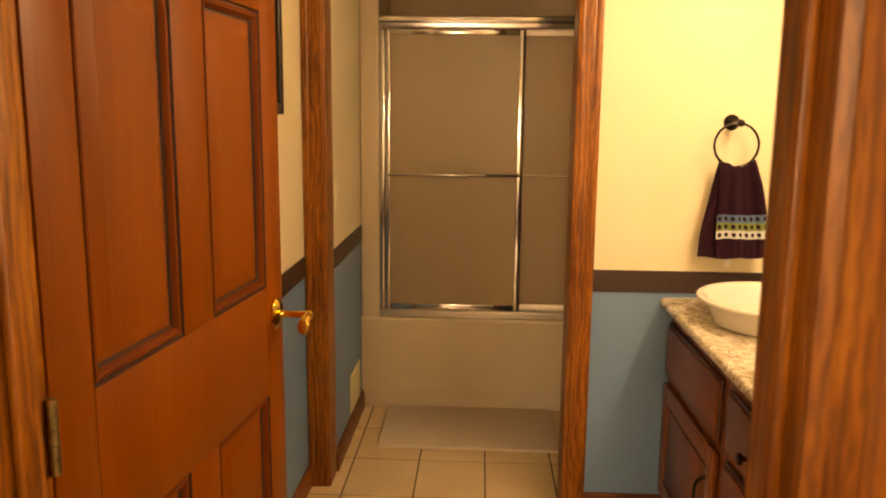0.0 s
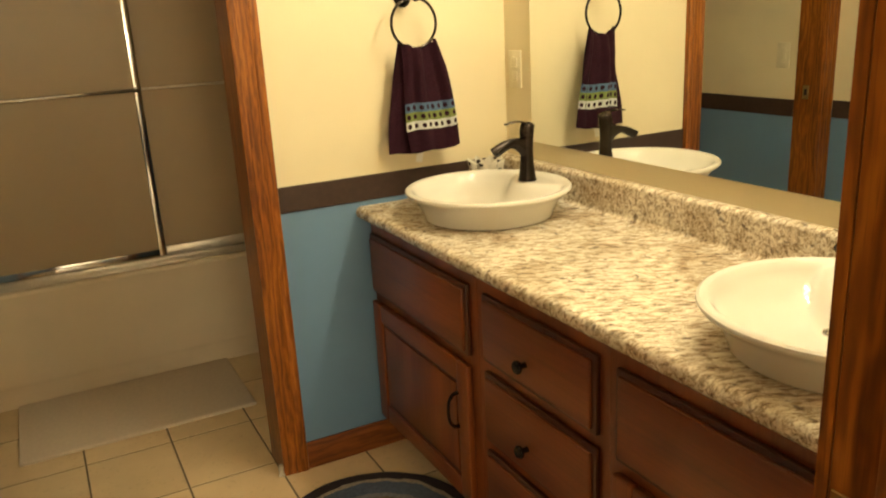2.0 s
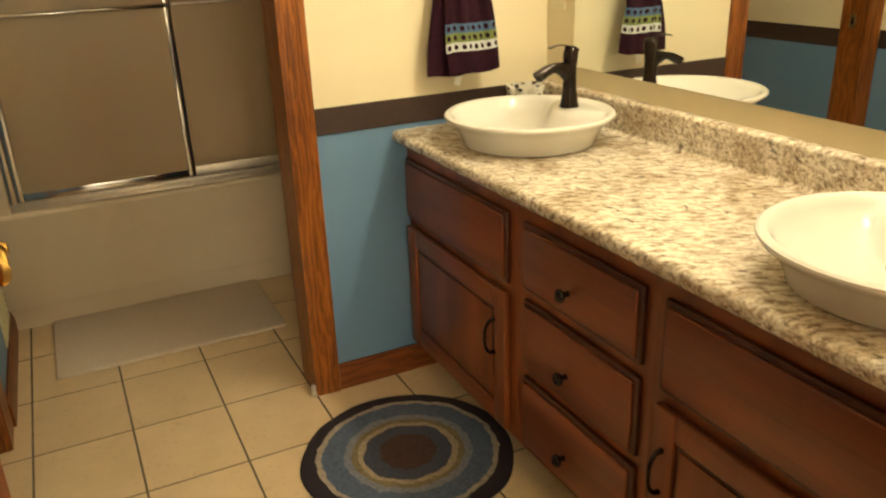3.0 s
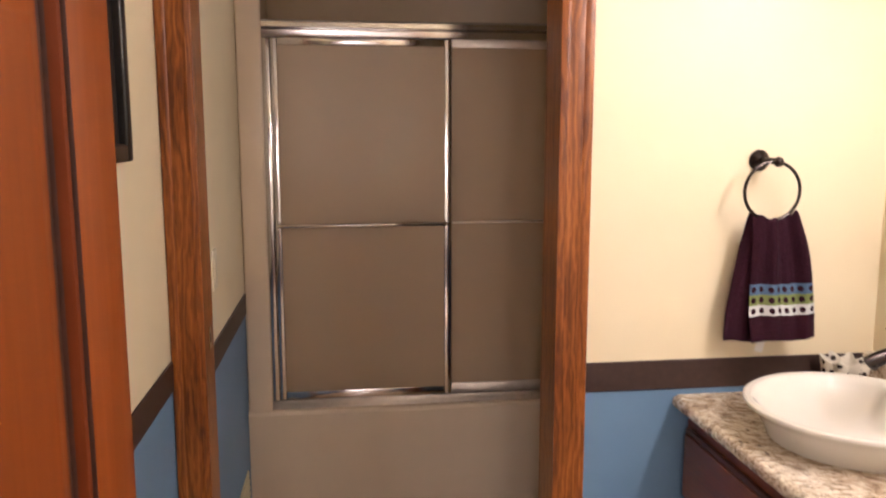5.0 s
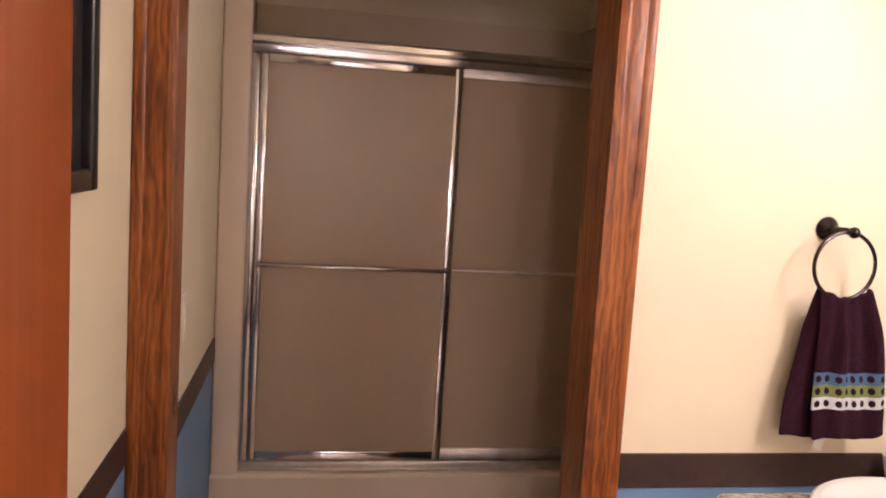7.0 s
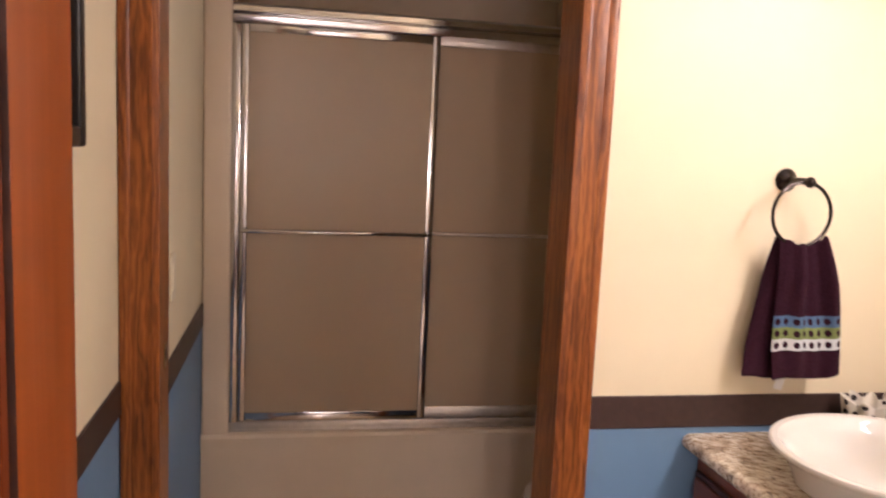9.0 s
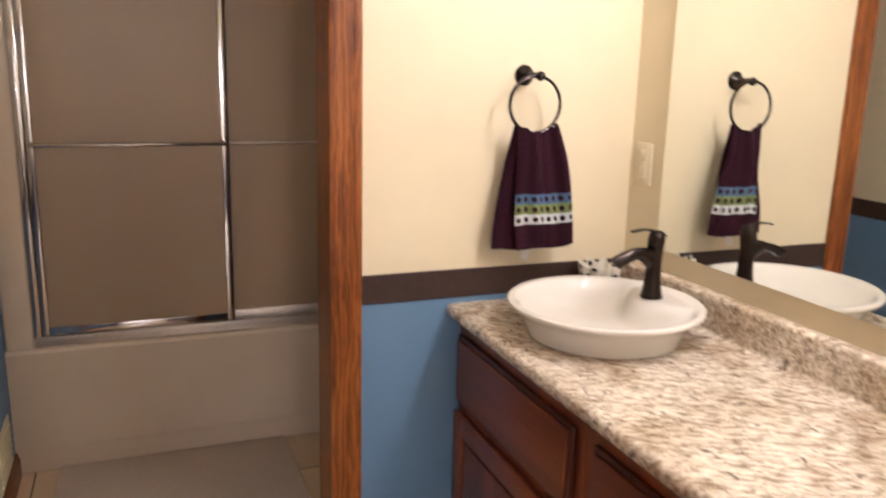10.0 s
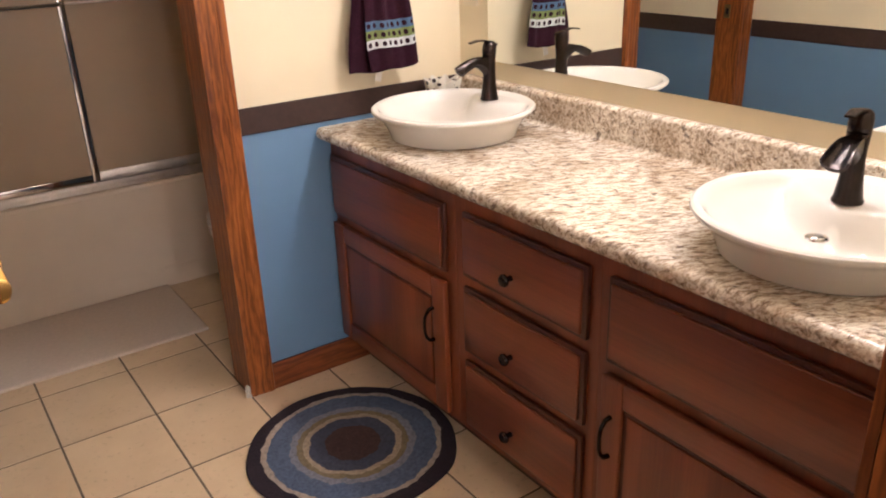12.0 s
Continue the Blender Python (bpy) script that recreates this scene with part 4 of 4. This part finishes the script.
# ---- picture on the west wall ----
pic = thing("picture_frame", (XW, 2.48, 1.43), "black picture frame hanging on the cream wall", "picture frame")
PY0, PY1, PZ0, PZ1 = 2.22, 2.737, 1.43, 1.98
for nm, s in (("stile", (PY0, PY0 + 0.035, PZ0, PZ1)), ("stile", (PY1 - 0.035, PY1, PZ0, PZ1)), ("rail", (PY0 + 0.035, PY1 - 0.035, PZ0, PZ0 + 0.035)), ("rail", (PY0 + 0.035, PY1 - 0.035, PZ1 - 0.035, PZ1))):
    part(nm, boxed(XW, XW + 0.03, *s, bevel=0.006, seg=3), BLACK, pic)
part("print", boxed(XW, XW + 0.012, PY0 + 0.035, PY1 - 0.035, PZ0 + 0.035, PZ1 - 0.035), simple("dark_print", (0.02, 0.018, 0.017), 0.3, scale=8, vary=0.5), pic, "dark print behind glass")

# ---- floor register by the tub ----
vent = thing("wall_register", (XW2, 3.74, 0.10), "cream enamel register on the blue wall above the baseboard", "vent")
part("frame", boxed(XW2, XW2 + 0.006, 3.60, 3.86, 0.100, 0.275, bevel=0.002), VENTMETAL, vent)
for k in range(6):
    part("louvre", boxed(XW2 + 0.004, XW2 + 0.012, 3.622, 3.838, 0.120 + 0.024 * k, 0.132 + 0.024 * k, bevel=0.002), VENTMETAL, vent)

# ---- bathtub with surround ----
TX0, TX1 = XW2 + 0.0005, 1.335
ZR = 0.462
tub = thing("bathtub", ((TX0 + TX1) / 2, YT, 0), "almond fibreglass bathtub with moulded surround walls", "bathtub")
apron = [(YT + 0.030, 0.0), (YT + 0.012, 0.0), (YT + 0.012, 0.075), (YT + 0.006, 0.085), (YT, 0.10), (YT - 0.004, ZR - 0.05), (YT - 0.010, ZR - 0.030), (YT - 0.012, ZR - 0.014), (YT - 0.006, ZR - 0.003),
         (YT + 0.006, ZR), (YT + 0.085, ZR), (YT + 0.098, ZR - 0.006), (YT + 0.105, ZR - 0.022), (YT + 0.135, 0.13), (YT + 0.11, 0.06), (YT + 0.03, 0.06)]
part("apron", prism(apron, TX0, TX1, "x"), FIBREGLASS, tub)
bm = boxed(TX0, TX1, YT + 0.11, YB, 0.06, 0.11)
box(bm, TX0, TX0 + 0.10, YT + 0.08, YB, 0.10, ZR - 0.001, bevel=0.02, seg=3)
box(bm, TX1 - 0.10, TX1, YT + 0.08, YB, 0.10, ZR - 0.001, bevel=0.02, seg=3)
box(bm, TX0, TX1, YB - 0.10, YB, 0.10, ZR + 0.03, bevel=0.02, seg=3)
part("basin", bm, FIBREGLASS, tub)
part("back_wall", boxed(TX0, TX1, YB - 0.02, YB + 0.025, ZR, 2.10, bevel=0.006), FIBREGLASS, tub)
bm = boxed(TX0 + 0.05, TX1 - 0.05, YB - 0.14, YB - 0.015, ZR + 0.02, 0.545, bevel=0.03, seg=4)
box(bm, 0.80, 1.20, YB - 0.15, YB - 0.015, 0.53, 0.62, bevel=0.035, seg=5)
part("ledge", bm, FIBREGLASS, tub, "moulded soap ledge")
for x0, x1 in ((TX0, TX0 + 0.045), (TX1 - 0.045, TX1)):
    part("side_wall", boxed(x0, x1, YT + 0.02, YB, ZR - 0.01, 2.10, bevel=0.006), FIBREGLASS, tub)
for x0, x1 in ((TX0, TX0 + 0.088), (TX1 - 0.06, TX1)):
    part("front_flange", boxed(x0, x1, YT - 0.002, YT + 0.035, ZR - 0.02, 2.08, bevel=0.010, seg=3), FIBREGLASS, tub)
solid("wall_tub_end", boxed(TX1 + 0.001, XE, YT + 0.005, YB + 0.03, -0.02, ZC), CREAM, (0, 0, 0), "cream wall beside the bathtub end", "wall", kind="structure", smooth=False)
# ---- sliding shower doors ----
SX0, SX1 = TX0 + 0.088, TX1 - 0.06
YD = YT + 0.040
sd = thing("shower_door", ((SX0 + SX1) / 2, YD, ZR), "chrome-framed sliding shower doors with obscure glass on the tub rim", "shower door")
bm = boxed(SX0, SX1, YD - 0.030, YD + 0.030, ZR, ZR + 0.012, bevel=0.003)
box(bm, SX0, SX1, YD - 0.030, YD - 0.024, ZR + 0.010, ZR + 0.034, bevel=0.002)
box(bm, SX0, SX1, YD - 0.002, YD + 0.002, ZR + 0.010, ZR + 0.026, bevel=0.001)
part("bottom_track", bm, CHROME_DULL, sd)
ZT = 1.818
prof = [(YD - 0.032, ZT), (YD - 0.034, ZT + 0.006), (YD - 0.034, ZT + 0.024), (YD - 0.028, ZT + 0.030), (YD - 0.034, ZT + 0.036), (YD - 0.034, ZT + 0.052), (YD - 0.028, ZT + 0.060), (YD + 0.03, ZT + 0.060), (YD + 0.03, ZT)]
part("top_track", prism(prof, SX0, SX1, "x"), CHROME, sd)
for x0, x1 in ((SX0, SX0 + 0.026), (SX1 - 0.026, SX1)):
    part("side_jamb", boxed(x0, x1, YD - 0.028, YD + 0.028, ZR + 0.012, ZT, bevel=0.004), CHROME, sd)
MX = 0.655
for x0, x1, y, metal, lab in ((SX0 + 0.028, MX, YD - 0.016, CHROME, "front"), (MX - 0.035, SX1 - 0.028, YD + 0.014, CHROME_DULL, "rear")):
    z0, z1 = ZR + 0.036 if lab == "front" else ZR + 0.016, ZT + 0.004
    pan = part("panel", boxed(x0 + 0.012, x1 - 0.012, y - 0.0025, y + 0.0025, z0 + 0.015, z1 - 0.010), GLASS, sd, "obscure glass sliding panel", smooth=False)
    pan.visible_shadow = False
    for a, b in ((x0, x0 + 0.024), (x1 - 0.028, x1)):
        part("stile", boxed(a, b, y - 0.009, y + 0.009, z0, z1, bevel=0.004, seg=3), metal, pan)
    part("rail", boxed(x0 + 0.024, x1 - 0.028, y - 0.009, y + 0.009, z0, z0 + (0.030 if lab == "front" else 0.05), bevel=0.003), metal, pan)
    part("rail", boxed(x0 + 0.024, x1 - 0.028, y - 0.009, y + 0.009, z1 - 0.030, z1, bevel=0.003), metal, pan)
    # towel bar on the face toward the room, fixed to both stiles
    bx0 = x0 + 0.012 if lab == "front" else MX + 0.004
    off, rad = (0.042, 0.0075) if lab == "front" else (0.021, 0.0055)
    pts = [(bx0, y - 0.009, 1.155), (bx0 + 0.002, y - off * 0.8, 1.155), (bx0 + 0.014, y - off, 1.155), (x1 - 0.028, y - off, 1.155), (x1 - 0.016, y - off * 0.8, 1.155), (x1 - 0.014, y - 0.009, 1.155)]
    part("towel_bar", tube(pts, rad, 12), metal, pan)

# ---- toilet beyond the partition ----
TOX, TOY = 1.60, 3.50
toilet = thing("toilet", (1.25, TOY, 0), "white ceramic toilet with closed lid beside the bathtub", "toilet")


def oval(rows, cx, seg=36):
    """Stacked ovals of (x half, y half, height, x shift)."""
    bm = bmesh.new()
    rings = [[bm.verts.new((cx + sh + a * math.cos(2 * math.pi * k / seg), TOY + b * math.sin(2 * math.pi * k / seg), z)) for k in range(seg)] for a, b, z, sh in rows]
    for p, q in zip(rings, rings[1:]):
        for k in range(seg):
            bm.faces.new((p[k], p[(k + 1) % seg], q[(k + 1) % seg], q[k]))
    bm.faces.new(rings[0]), bm.faces.new(rings[-1])
    return bm


part("bowl", oval([(0.20, 0.11, 0.0, 0.06), (0.195, 0.105, 0.02, 0.06), (0.17, 0.09, 0.10, 0.07), (0.19, 0.11, 0.19, 0.05), (0.235, 0.155, 0.29, 0.01), (0.255, 0.178, 0.35, 0.0), (0.255, 0.18, 0.375, 0.0), (0.24, 0.165, 0.38, 0.0)], 1.155), CERAMIC, toilet)
part("seat", oval([(0.245, 0.175, 0.381, 0.0), (0.258, 0.185, 0.385, 0.0), (0.258, 0.185, 0.395, 0.0), (0.245, 0.175, 0.399, 0.0)], 1.155), CERAMIC, toilet)
part("lid", oval([(0.245, 0.175, 0.400, 0.0), (0.256, 0.184, 0.404, 0.0), (0.256, 0.184, 0.412, 0.0), (0.235, 0.165, 0.418, 0.0)], 1.155), CERAMIC, toilet)
part("tank", boxed(1.40, 1.60, TOY - 0.21, TOY + 0.21, 0.37, 0.74, bevel=0.025, seg=4), CERAMIC, toilet)
part("tank_lid", boxed(1.39, 1.61, TOY - 0.22, TOY + 0.22, 0.74, 0.775, bevel=0.012, seg=3), CERAMIC, toilet)
part("flush_lever", tube([(1.40, TOY - 0.15, 0.68), (1.385, TOY - 0.15, 0.68), (1.380, TOY - 0.08, 0.672)], [0.010, 0.008, 0.006], 10), CHROME, toilet, "chrome flush lever")

# ---- rug and bath mat ----
RUGX, RUGY = 0.905, 2.515
bm = lathe([(0, 0.013), (0.08, 0.0135), (0.15, 0.0125), (0.22, 0.0135), (0.28, 0.012), (0.297, 0.009), (0.30, 0.005), (0.297, 0.001), (0, 0.001)], (RUGX, RUGY, 0), 96)
for v in bm.verts:
    d = Vector((v.co.x - RUGX, v.co.y - RUGY, 0))
    if d.length > 0.05:
        v.co += d * 0.025 * noise.noise(Vector((d.x * 6, d.y * 6, 0.3)))
        v.co.z += 0.0025 * noise.noise(Vector((d.x * 14, d.y * 14, 2.0))) * (v.co.z > 0.004)
solid("round_rug", bm, RUG, (RUGX, RUGY, 0), "round braided rug in blue, tan and dark plum rings", "rug")
bm = bmesh.new()
box(bm, 0.03, 0.828, 3.468, YT + 0.004, 0.0, 0.014, bevel=0.006, seg=3)
solid("bath_mat", bm, MATWHITE, (0.43, 3.7, 0), "plain white bath mat on the tiles before the tub", "bath mat")

bm = bmesh.new()
for k in range(7):
    bmesh.ops.create_icosphere(bm, subdivisions=2, radius=1.0, matrix=Matrix.Translation((OPEN_R - 0.004 - 0.003 * (k % 3), YN - 0.014 + 0.008 * (k % 4), 0.006 + 0.007 * (k % 5)))
                               @ Matrix.Diagonal((0.005 + 0.002 * (k % 2), 0.006, 0.007 + 0.003 * (k % 3), 1)))
solid("caulk_lump", bm, simple("old_caulk", (0.5, 0.46, 0.4), 0.7, grain=0.4, scale=200, vary=0.2), (OPEN_R, YN, 0), "crumbled white caulk at the foot of the oak jamb", "caulk")

# ---- floor tiles ----
TW, TD, GAP = 0.275, 0.327, 0.0065
tile_me = mesh_of("tile", boxed(0, TW - GAP, 0, TD - GAP, -0.010, 0.0, bevel=0.0009, seg=1), TILE, smooth=True)
X0, Y0 = 0.226 - 2 * TW, 3.037 - 6 * TD
for i in range(8):
    for j in range(9):
        x0, x1 = X0 + i * TW + GAP / 2, X0 + (i + 1) * TW - GAP / 2
        y0, y1 = Y0 + j * TD + GAP / 2, Y0 + (j + 1) * TD - GAP / 2
        cx0, cx1, cy0, cy1 = max(x0, XW + 0.001), min(x1, XE - 0.001), max(y0, YS - T / 2), min(y1, YT + 0.012)
        if cx1 - cx0 < 0.01 or cy1 - cy0 < 0.01:
            continue
        me = tile_me
        if (cx0, cx1, cy0, cy1) != (x0, x1, y0, y1):
            me = mesh_of("tile", boxed(cx0 - x0, cx1 - x0, cy0 - y0, cy1 - y0, -0.010, 0.0, bevel=0.0009, seg=1), TILE)
        ob = new("tile", me)
        ob.location = (x0, y0, 0)
        ob.parent = floor_ob
